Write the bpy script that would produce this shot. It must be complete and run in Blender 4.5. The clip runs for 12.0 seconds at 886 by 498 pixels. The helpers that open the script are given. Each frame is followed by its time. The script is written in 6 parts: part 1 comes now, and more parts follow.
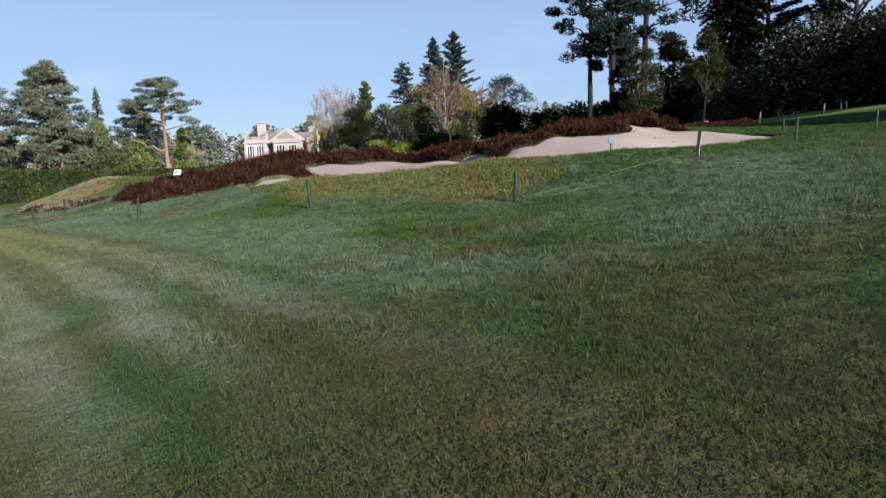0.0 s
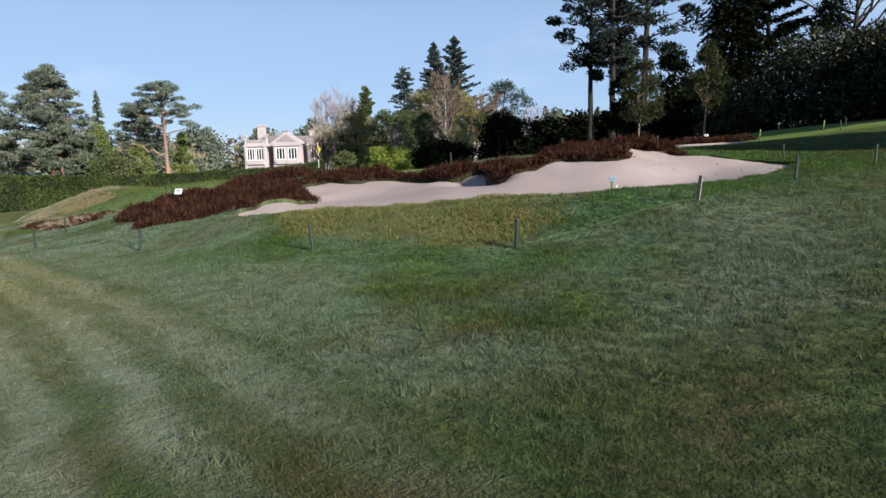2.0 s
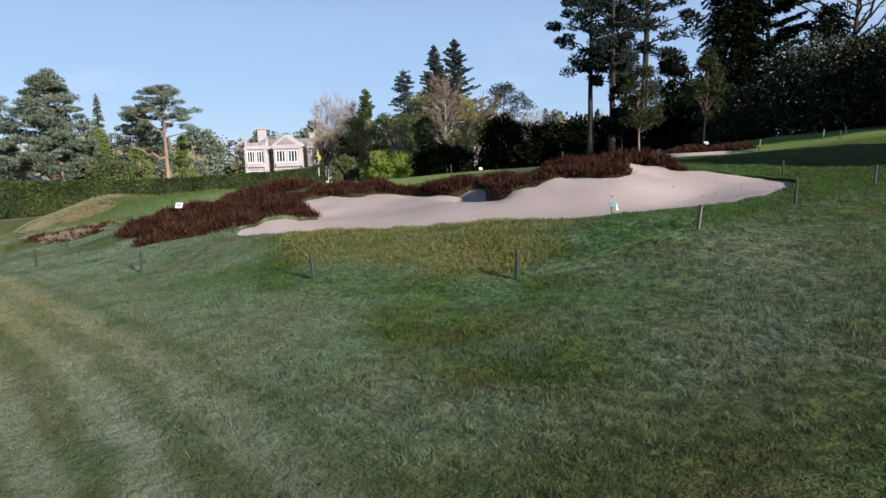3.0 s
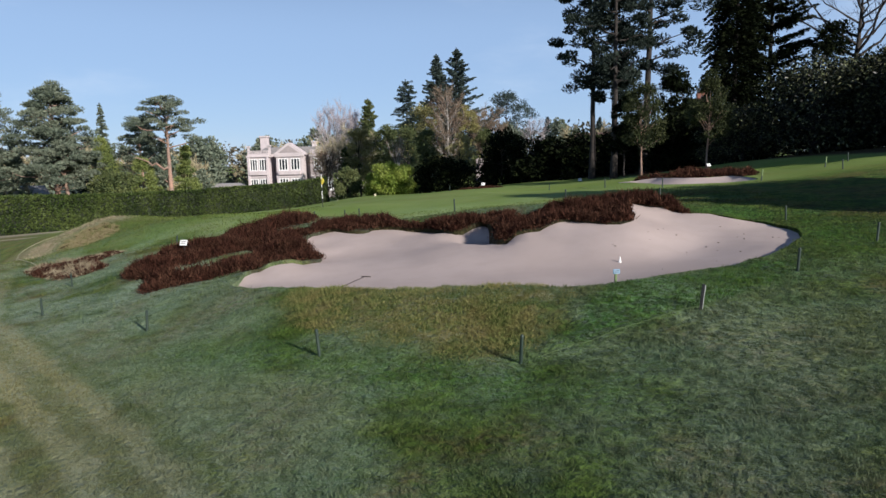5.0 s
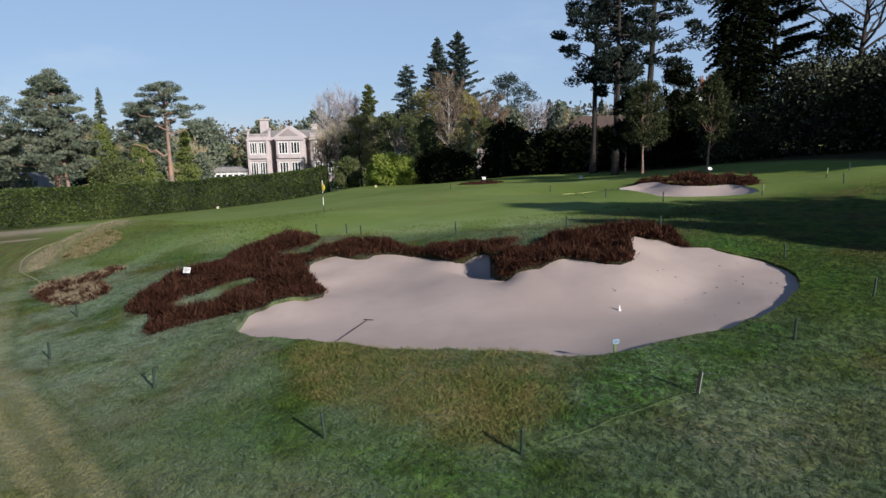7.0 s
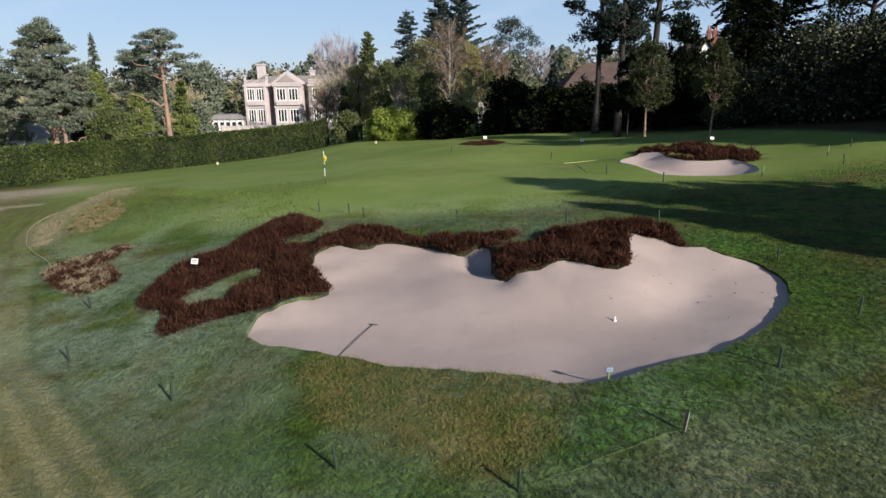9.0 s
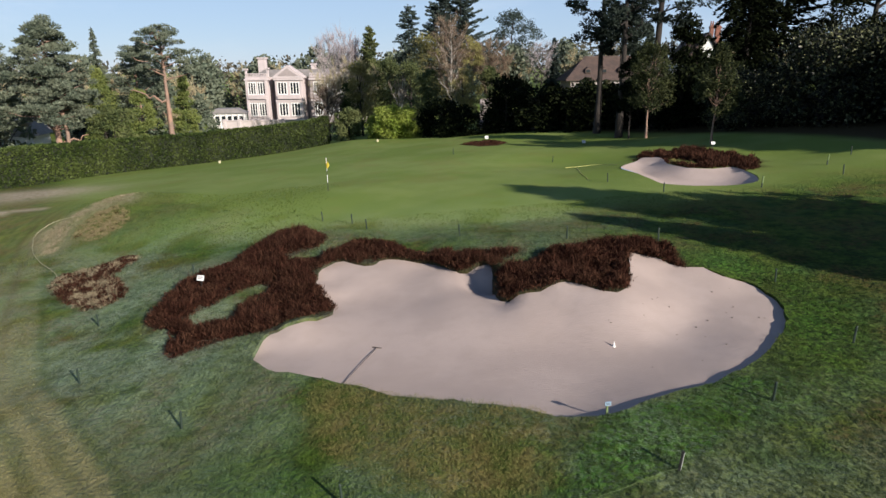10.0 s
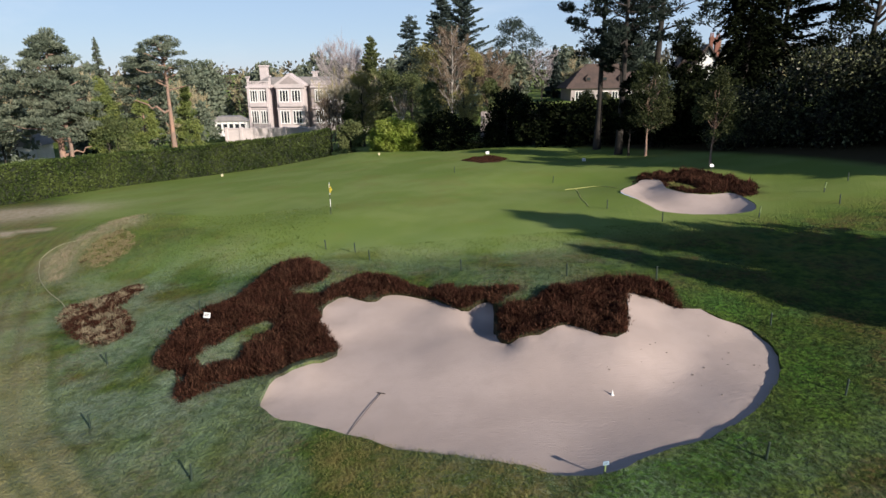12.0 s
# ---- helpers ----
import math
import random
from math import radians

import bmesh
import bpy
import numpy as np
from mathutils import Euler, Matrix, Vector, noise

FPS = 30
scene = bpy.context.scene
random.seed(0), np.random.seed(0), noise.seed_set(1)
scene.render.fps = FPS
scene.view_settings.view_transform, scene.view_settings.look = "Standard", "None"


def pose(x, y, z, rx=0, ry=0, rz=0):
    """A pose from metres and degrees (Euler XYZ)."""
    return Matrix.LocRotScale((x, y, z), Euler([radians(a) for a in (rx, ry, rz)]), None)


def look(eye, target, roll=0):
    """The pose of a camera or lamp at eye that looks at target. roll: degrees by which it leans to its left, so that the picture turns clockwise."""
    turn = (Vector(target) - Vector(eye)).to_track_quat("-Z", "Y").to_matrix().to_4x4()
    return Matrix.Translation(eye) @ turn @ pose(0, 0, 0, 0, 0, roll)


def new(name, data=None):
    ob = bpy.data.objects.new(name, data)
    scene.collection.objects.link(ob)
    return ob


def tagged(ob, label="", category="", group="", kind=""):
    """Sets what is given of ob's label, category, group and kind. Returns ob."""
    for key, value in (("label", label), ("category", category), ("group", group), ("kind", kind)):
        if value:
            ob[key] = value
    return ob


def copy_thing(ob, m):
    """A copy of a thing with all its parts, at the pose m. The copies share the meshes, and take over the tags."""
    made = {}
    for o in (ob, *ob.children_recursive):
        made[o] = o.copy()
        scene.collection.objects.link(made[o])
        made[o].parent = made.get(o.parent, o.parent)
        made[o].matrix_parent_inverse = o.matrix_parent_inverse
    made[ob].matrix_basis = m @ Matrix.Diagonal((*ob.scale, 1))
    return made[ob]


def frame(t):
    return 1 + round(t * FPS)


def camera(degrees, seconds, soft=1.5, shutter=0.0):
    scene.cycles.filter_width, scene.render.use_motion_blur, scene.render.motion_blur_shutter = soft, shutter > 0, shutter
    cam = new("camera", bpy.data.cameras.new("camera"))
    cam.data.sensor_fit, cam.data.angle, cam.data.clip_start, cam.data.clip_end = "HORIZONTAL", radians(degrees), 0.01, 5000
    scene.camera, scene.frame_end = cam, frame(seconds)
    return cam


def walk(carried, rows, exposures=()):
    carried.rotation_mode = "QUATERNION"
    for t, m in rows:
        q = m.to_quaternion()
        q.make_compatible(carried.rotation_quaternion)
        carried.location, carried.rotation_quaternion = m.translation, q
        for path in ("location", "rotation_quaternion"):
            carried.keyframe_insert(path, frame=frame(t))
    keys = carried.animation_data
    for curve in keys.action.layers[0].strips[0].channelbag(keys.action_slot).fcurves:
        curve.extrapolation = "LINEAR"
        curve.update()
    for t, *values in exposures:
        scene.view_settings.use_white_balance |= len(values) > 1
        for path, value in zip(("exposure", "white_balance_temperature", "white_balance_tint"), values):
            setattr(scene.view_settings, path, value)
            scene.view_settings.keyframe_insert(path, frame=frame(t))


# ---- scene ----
cam = camera(71.6, 12.0)
PATH = [
    (0, (-0.515, 0.505, 2.385), (-0.48, 2.481, 2.076), -1.9),
    (0.5, (-0.514, 0.513, 2.525), (-0.477, 2.489, 2.218), -1.8),
    (1, (-0.517, 0.518, 2.707), (-0.481, 2.494, 2.402), -1.6),
    (1.5, (-0.528, 0.541, 2.885), (-0.491, 2.518, 2.581), -1.6),
    (2, (-0.53, 0.571, 3.094), (-0.492, 2.548, 2.791), -1.5),
    (2.5, (-0.53, 0.592, 3.32), (-0.492, 2.569, 3.019), -1.5),
    (3, (-0.525, 0.616, 3.58), (-0.487, 2.593, 3.28), -1.5),
    (3.2, (-0.529, 0.63, 3.698), (-0.49, 2.607, 3.398), -1.3),
    (5, (-0.551, 0.726, 4.87), (-0.518, 2.705, 4.583), -1.3),
    (5.5, (-0.564, 0.748, 5.282), (-0.53, 2.727, 4.997), -1.3),
    (6, (-0.562, 0.792, 5.769), (-0.529, 2.77, 5.479), -1.2),
    (6.5, (-0.557, 0.847, 6.242), (-0.525, 2.823, 5.93), -1.1),
    (7, (-0.555, 0.87, 6.804), (-0.524, 2.837, 6.445), -1.1),
    (7.5, (-0.552, 0.867, 7.337), (-0.522, 2.822, 6.919), -1.0),
    (9.3, (-0.629, 0.811, 9.14), (-0.6, 2.731, 8.582), -0.7),
    (9.5, (-0.63, 0.82, 9.375), (-0.602, 2.737, 8.808), -0.7),
    (10, (-0.649, 0.794, 9.916), (-0.624, 2.711, 9.346), -0.7),
    (10.5, (-0.679, 0.766, 10.407), (-0.653, 2.683, 9.837), -0.7),
    (11, (-0.682, 0.755, 10.863), (-0.657, 2.673, 10.295), -0.7),
    (11.5, (-0.687, 0.765, 11.181), (-0.662, 2.683, 10.616), -0.6),
    (12, (-0.705, 0.764, 11.437), (-0.681, 2.683, 10.874), -0.6),
]
EXPOSURE = 0.71
walk(cam, [(t, look(e, g, r)) for t, e, g, r in PATH],
     [(0.0, EXPOSURE, 6250, 10), (3.0, EXPOSURE, 6250, 10), (5.0, EXPOSURE - 0.15, 6200, 10), (7.5, EXPOSURE - 0.26, 6350, 10), (9.5, EXPOSURE - 0.06, 6600, 10), (12.0, EXPOSURE - 0.04, 6700, 10)])

# ---- light ----
SUN_DIR = Vector((0.643 * 0.92, -0.766 * 0.92, 0.39)).normalized()
world = bpy.data.worlds.new("sky")
scene.world = world
world.use_nodes = True
wn = world.node_tree.nodes
sky = wn.new("ShaderNodeTexSky")
sky.sky_type = "NISHITA"
sky.sun_disc = False
sky.sun_elevation = radians(23)
sky.sun_rotation = math.atan2(SUN_DIR.x, SUN_DIR.y)
sky.air_density, sky.dust_density, sky.ozone_density = 0.9, 0.0, 2.5
sky.altitude = 100
wn["Background"].inputs["Strength"].default_value = 0.0695
haze = wn.new("ShaderNodeMix")
haze.data_type = "RGBA"
haze.inputs[0].default_value = 0.74
haze.inputs[7].default_value = (3.85, 5.35, 7.9, 1)
world.node_tree.links.new(sky.outputs["Color"], haze.inputs[6])
# a clear winter sky: pale towards the horizon, deep blue overhead
way = wn.new("ShaderNodeTexCoord")
up = wn.new("ShaderNodeSeparateXYZ")
world.node_tree.links.new(way.outputs["Generated"], up.inputs[0])
deep = wn.new("ShaderNodeMapRange")
deep.interpolation_type = "SMOOTHSTEP"
for key, v in (("From Min", 0.18), ("From Max", 0.47), ("To Min", 0.0), ("To Max", 0.93)):
    deep.inputs[key].default_value = v
world.node_tree.links.new(up.outputs["Z"], deep.inputs["Value"])
dome = wn.new("ShaderNodeMix")
dome.data_type = "RGBA"
dome.inputs[7].default_value = (0.58, 1.15, 2.45, 1)
world.node_tree.links.new(deep.outputs["Result"], dome.inputs[0])
world.node_tree.links.new(haze.outputs[2], dome.inputs[6])
# faint wisps of high cloud
drawn = wn.new("ShaderNodeMapping")
drawn.inputs["Rotation"].default_value = (0.0, 0.5, 0.6)
drawn.inputs["Scale"].default_value = (2.2, 5.0, 9.0)
world.node_tree.links.new(way.outputs["Generated"], drawn.inputs["Vector"])
cloud = wn.new("ShaderNodeTexNoise")
cloud.inputs["Scale"].default_value, cloud.inputs["Detail"].default_value, cloud.inputs["Roughness"].default_value = 0.9, 6.0, 0.6
world.node_tree.links.new(drawn.outputs["Vector"], cloud.inputs["Vector"])
thin = wn.new("ShaderNodeMapRange")
thin.interpolation_type = "SMOOTHSTEP"
for key, v in (("From Min", 0.50), ("From Max", 0.74), ("To Min", 0.0), ("To Max", 0.22)):
    thin.inputs[key].default_value = v
world.node_tree.links.new(cloud.outputs["Fac"], thin.inputs["Value"])
veil = wn.new("ShaderNodeMix")
veil.data_type = "RGBA"
veil.inputs[7].default_value = (8.2, 8.9, 9.8, 1)
world.node_tree.links.new(thin.outputs["Result"], veil.inputs[0])
world.node_tree.links.new(dome.outputs[2], veil.inputs[6])
world.node_tree.links.new(veil.outputs[2], wn["Background"].inputs["Color"])
sun = new("sun", bpy.data.lights.new("sun", "SUN"))
sun.data.energy, sun.data.angle, sun.data.color = 5.0, radians(0.5), (1.0, 0.93, 0.84)
sun.matrix_world = look(SUN_DIR * 200, (0, 0, 0))

# ---- materials ----


def node_mat(name):
    m = bpy.data.materials.new(name)
    m.use_nodes = True
    nt = m.node_tree
    return m, nt, nt.nodes["Principled BSDF"]


def noise_fac(nt, scale, detail=4.0, lo=0.35, hi=0.65, stretch=None, rough=0.55):
    """A noise in world metres, spread between lo and hi; scale is in cycles a metre."""
    geo = nt.nodes.new("ShaderNodeNewGeometry")
    vec = geo.outputs["Position"]
    if stretch:
        mp = nt.nodes.new("ShaderNodeMapping")
        mp.inputs["Scale"].default_value = stretch
        nt.links.new(vec, mp.inputs["Vector"])
        vec = mp.outputs["Vector"]
    n = nt.nodes.new("ShaderNodeTexNoise")
    n.inputs["Scale"].default_value, n.inputs["Detail"].default_value, n.inputs["Roughness"].default_value = scale, detail, rough
    nt.links.new(vec, n.inputs["Vector"])
    r = nt.nodes.new("ShaderNodeMapRange")
    r.inputs["From Min"].default_value, r.inputs["From Max"].default_value = lo, hi
    r.interpolation_type = "SMOOTHSTEP"
    nt.links.new(n.outputs["Fac"], r.inputs["Value"])
    return r.outputs["Result"]


def mix(nt, fac, a, b, mode="MIX"):
    n = nt.nodes.new("ShaderNodeMix")
    n.data_type, n.blend_type = "RGBA", mode
    for sock, v in ((n.inputs[0], fac), (n.inputs[6], a), (n.inputs[7], b)):
        if isinstance(v, bpy.types.NodeSocket):
            nt.links.new(v, sock)
        elif isinstance(v, (int, float)):
            sock.default_value = v
        else:
            sock.default_value = (*v, 1)
    return n.outputs[2]


def arith(nt, op, a, b=0.0, clamp=False):
    n = nt.nodes.new("ShaderNodeMath")
    n.operation, n.use_clamp = op, clamp
    for sock, v in ((n.inputs[0], a), (n.inputs[1], b)):
        if isinstance(v, bpy.types.NodeSocket):
            nt.links.new(v, sock)
        else:
            sock.default_value = v
    return n.outputs[0]


def bump(nt, bsdf, height, strength, dist):
    b = nt.nodes.new("ShaderNodeBump")
    b.inputs["Strength"].default_value, b.inputs["Distance"].default_value = strength, dist
    nt.links.new(height, b.inputs["Height"])
    nt.links.new(b.outputs["Normal"], bsdf.inputs["Normal"])


def plain_mat(name, c1, c2, scale=3.0, rough=0.8, fine=30.0, relief=0.01, metallic=0.0, vary=0.0, stretch=None):
    """Two colours mixed by a coarse and a fine noise, with a fine relief."""
    m, nt, b = node_mat(name)
    col = mix(nt, noise_fac(nt, scale, stretch=stretch), c1, c2)
    f = noise_fac(nt, fine, 3.0, stretch=stretch)
    col = mix(nt, arith(nt, "MULTIPLY", f, 0.35), col, tuple(0.6 * v for v in c1))
    if vary:
        g = nt.nodes.new("ShaderNodeObjectInfo")
        col = mix(nt, arith(nt, "MULTIPLY", g.outputs["Random"], vary), col, tuple(0.45 * v for v in c1))
    nt.links.new(col, b.inputs["Base Color"])
    b.inputs["Roughness"].default_value, b.inputs["Metallic"].default_value = rough, metallic
    if relief:
        bump(nt, b, f, 0.6, relief)
    return m


def leaf_mat(name, dark, light, rough=0.6, trans=0.25, tip=None, spec=0.3, coarse=0.35, few=1.0):
    """Foliage: every leaf its own tone, and clouds of lighter and darker growth."""
    m, nt, b = node_mat(name)
    geo = nt.nodes.new("ShaderNodeNewGeometry")
    tone = arith(nt, "POWER", geo.outputs["Random Per Island"], few)
    col = mix(nt, tone, dark, light)
    tips = arith(nt, "MULTIPLY", noise_fac(nt, coarse, 3.0, 0.4, 0.62), 0.6)
    col = mix(nt, arith(nt, "MULTIPLY", tips, tone) if few > 1 else tips, col, tip or tuple(1.25 * v for v in light))
    nt.links.new(col, b.inputs["Base Color"])
    b.inputs["Roughness"].default_value = rough
    b.inputs["Specular IOR Level"].default_value = spec
    t = nt.nodes.new("ShaderNodeBsdfTranslucent")
    nt.links.new(col, t.inputs["Color"])
    s = nt.nodes.new("ShaderNodeMixShader")
    s.inputs[0].default_value = trans
    nt.links.new(b.outputs[0], s.inputs[1])
    nt.links.new(t.outputs[0], s.inputs[2])
    nt.links.new(s.outputs[0], nt.nodes["Material Output"].inputs["Surface"])
    return m


def turf_mat(name, blades=False):
    """Golf turf: wet green and dew-grey patches, worn brown spots, mown lines; zones come from the ground's masks."""
    m, nt, b = node_mat(name)
    za = nt.nodes.new("ShaderNodeAttribute")
    za.attribute_name = "zone"
    zs = nt.nodes.new("ShaderNodeSeparateColor")
    nt.links.new(za.outputs["Color"], zs.inputs[0])
    zb = nt.nodes.new("ShaderNodeAttribute")
    zb.attribute_name = "wear"
    ws = nt.nodes.new("ShaderNodeSeparateColor")
    nt.links.new(zb.outputs["Color"], ws.inputs[0])
    fair, rough_z, soil_shade, lush, ruts = zs.outputs[0], zs.outputs[1], zs.outputs[2], za.outputs["Alpha"], zb.outputs["Alpha"]
    off, dewy, dry = ws.outputs[0], ws.outputs[1], ws.outputs[2]
    place = nt.nodes.new("ShaderNodeNewGeometry")
    axes = nt.nodes.new("ShaderNodeSeparateXYZ")
    nt.links.new(place.outputs["Position"], axes.inputs[0])

    def times(a, c):
        return arith(nt, "MULTIPLY", a, c)

    # living green, from deep to fresh, with olive and bluish patches
    col = mix(nt, noise_fac(nt, 1.2, 5, 0.36, 0.62), (0.046, 0.092, 0.011), (0.118, 0.186, 0.024))
    col = mix(nt, times(noise_fac(nt, 0.30, 4, 0.43, 0.60), 0.72), col, (0.142, 0.138, 0.034))
    col = mix(nt, times(noise_fac(nt, 0.42, 4, 0.50, 0.66), 0.60), col, (0.060, 0.128, 0.044))
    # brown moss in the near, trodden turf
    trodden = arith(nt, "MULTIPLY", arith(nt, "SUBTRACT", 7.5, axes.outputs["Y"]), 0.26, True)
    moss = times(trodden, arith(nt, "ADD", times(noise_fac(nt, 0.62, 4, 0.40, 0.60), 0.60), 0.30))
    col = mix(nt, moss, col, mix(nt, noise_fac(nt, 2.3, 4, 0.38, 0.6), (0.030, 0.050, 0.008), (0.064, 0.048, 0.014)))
    brown = times(noise_fac(nt, 0.62, 6, 0.47, 0.61), noise_fac(nt, 6.0, 4, 0.36, 0.60))
    col = mix(nt, times(brown, 0.84), col, (0.128, 0.078, 0.031))
    # dew: a cold grey bloom in drifts, broken by single wet tufts; it sits on the blades more than on the sward beneath
    drift = noise_fac(nt, 0.34, 5, 0.34, 0.55)
    grey = times(drift, arith(nt, "ADD", times(noise_fac(nt, 3.0, 4, 0.30, 0.60), 0.55), 0.45))
    col = mix(nt, times(grey, arith(nt, "ADD", times(dewy, 0.95 if blades else arith(nt, "ADD", times(arith(nt, "MULTIPLY", arith(nt, "SUBTRACT", axes.outputs["Y"], 13.0), 0.25, True), 0.45), 0.24)), 0.02)), col, (0.236, 0.312, 0.206))
    # driven lanes: off is the distance to the edge of the driven strip
    wob = arith(nt, "ADD", off, times(noise_fac(nt, 0.9, 3, 0.2, 0.8), 0.26))
    band = arith(nt, "COSINE", times(arith(nt, "SUBTRACT", wob, 0.45), 8.4))
    inside_strip = times(arith(nt, "MULTIPLY", arith(nt, "ADD", wob, 0.25), 1.1, True), arith(nt, "MULTIPLY", arith(nt, "SUBTRACT", 13.0, wob), 0.25, True))
    pale = times(arith(nt, "ADD", times(times(band, ruts), 0.9), 0.45, True), inside_strip)
    keep_off = arith(nt, "MAXIMUM", times(arith(nt, "SUBTRACT", axes.outputs["Y"], 3.0), 0.3), times(arith(nt, "SUBTRACT", -1.0, axes.outputs["X"]), 0.7), True)
    pale = times(pale, arith(nt, "ADD", times(keep_off, 0.85), 0.15))
    far_lane = arith(nt, "MULTIPLY", arith(nt, "SUBTRACT", axes.outputs["Y"], 5.5), 0.19, True)
    lane_c = mix(nt, far_lane, mix(nt, noise_fac(nt, 0.45, 4), (0.230, 0.265, 0.165), (0.275, 0.310, 0.220)), (0.318, 0.282, 0.136))
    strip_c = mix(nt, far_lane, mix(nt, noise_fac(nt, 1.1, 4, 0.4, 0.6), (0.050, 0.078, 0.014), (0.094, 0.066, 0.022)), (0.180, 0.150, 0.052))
    beyond = arith(nt, "MULTIPLY", arith(nt, "SUBTRACT", axes.outputs["Y"], 16.0), 0.12, True)
    still = arith(nt, "SUBTRACT", 1.0, times(beyond, 0.62))
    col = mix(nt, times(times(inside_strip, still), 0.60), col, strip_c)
    col = mix(nt, times(times(pale, still), 0.68), col, lane_c)
    # two bare wheel ruts along the edge of the strip further on
    for at in (1.15, 2.05):
        rut = arith(nt, "SUBTRACT", 1.0, times(arith(nt, "ABSOLUTE", arith(nt, "SUBTRACT", off, at)), 3.4), True)
        col = mix(nt, times(times(rut, beyond), 0.55), col, (0.105, 0.082, 0.036))
    edge = arith(nt, "SUBTRACT", 1.0, times(arith(nt, "ABSOLUTE", arith(nt, "SUBTRACT", wob, 0.05)), 4.5), True)
    col = mix(nt, times(edge, 0.60), col, (0.060, 0.092, 0.014))
    # fresh turf laid beside the bunker, and the wet green bank
    col = mix(nt, times(lush, arith(nt, "ADD", times(noise_fac(nt, 1.4, 4), 0.20), 0.78)), col, mix(nt, noise_fac(nt, 2.2, 4, 0.38, 0.62), (0.036, 0.120, 0.013), (0.078, 0.188, 0.022)))
    # tufts: shade of the hollows between them put into the colour, stronger towards +x
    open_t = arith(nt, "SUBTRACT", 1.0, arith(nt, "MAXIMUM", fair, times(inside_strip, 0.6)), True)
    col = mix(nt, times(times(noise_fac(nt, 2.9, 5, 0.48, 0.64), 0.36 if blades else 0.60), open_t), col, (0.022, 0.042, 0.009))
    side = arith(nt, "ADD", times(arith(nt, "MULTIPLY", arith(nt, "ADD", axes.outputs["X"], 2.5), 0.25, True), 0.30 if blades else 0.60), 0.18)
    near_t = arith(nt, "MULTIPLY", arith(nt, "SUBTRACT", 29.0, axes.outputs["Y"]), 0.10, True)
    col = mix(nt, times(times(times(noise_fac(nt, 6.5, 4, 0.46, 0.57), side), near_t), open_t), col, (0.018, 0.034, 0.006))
    # the putting surface
    putt = mix(nt, noise_fac(nt, 0.12, 3, 0.4, 0.6), (0.140, 0.196, 0.040), (0.176, 0.226, 0.062))
    putt = mix(nt, times(noise_fac(nt, 0.5, 4, 0.4, 0.64), 0.35), putt, (0.124, 0.182, 0.038))
    putt = mix(nt, times(noise_fac(nt, 0.22, 3, 0.52, 0.66), 0.28), putt, (0.172, 0.156, 0.044))
    col = mix(nt, fair, col, putt)
    gold = mix(nt, noise_fac(nt, 2.0, 5, 0.36, 0.64), (0.078, 0.116, 0.021), (0.215, 0.168, 0.060))
    col = mix(nt, times(rough_z, 0.9), col, gold)
    straw = mix(nt, noise_fac(nt, 3.0, 4), (0.46, 0.385, 0.300), (0.33, 0.280, 0.180))
    col = mix(nt, times(dry, noise_fac(nt, 0.8, 4, 0.12, 0.42)), col, straw)
    # bare soil under heather, and the wood's shade painted on the lawn
    col = mix(nt, soil_shade, col, (0.036, 0.018, 0.012))
    fine = noise_fac(nt, 34.0, 3, 0.34, 0.66)
    mid = noise_fac(nt, 7.0, 5, 0.36, 0.66)
    amount = arith(nt, "SUBTRACT", arith(nt, "SUBTRACT", 0.40, times(fair, 0.36)), times(arith(nt, "MAXIMUM", inside_strip, dry), 0.22))
    col = mix(nt, times(fine, amount), col, (0.026, 0.042, 0.010))
    if blades:
        one = place.outputs["Random Per Island"]
        col = mix(nt, times(one, 0.68), col, (0.022, 0.038, 0.008))
        col = mix(nt, times(arith(nt, "POWER", arith(nt, "SUBTRACT", 1.0, one), 5.0), 0.36), col, (0.300, 0.290, 0.150))
    nt.links.new(col, b.inputs["Base Color"])
    b.inputs["Roughness"].default_value = 0.85
    b.inputs["Specular IOR Level"].default_value = 0.12
    if blades:
        t = nt.nodes.new("ShaderNodeBsdfTranslucent")
        nt.links.new(col, t.inputs["Color"])
        x = nt.nodes.new("ShaderNodeMixShader")
        x.inputs[0].default_value = 0.25
        nt.links.new(b.outputs[0], x.inputs[1])
        nt.links.new(t.outputs[0], x.inputs[2])
        nt.links.new(x.outputs[0], nt.nodes["Material Output"].inputs["Surface"])
    else:
        clumps = arith(nt, "ADD", times(arith(nt, "MULTIPLY", arith(nt, "SUBTRACT", axes.outputs["Y"], 3.8), 0.5, True), 2.4), 1.0)
        h = arith(nt, "ADD", times(fine, 0.6), times(mid, clumps))
        h = times(h, arith(nt, "SUBTRACT", 1.0, times(fair, 0.93)))
        bump(nt, b, h, 0.9, 0.026)
        # dewdrops on the blade tips brighten the turf at a glancing view
        nt.links.new(times(times(dewy, drift), 0.20), b.inputs["Sheen Weight"])
        b.inputs["Sheen Roughness"].default_value = 0.4
        b.inputs["Sheen Tint"].default_value = (0.80, 1.0, 0.86, 1)
    return m


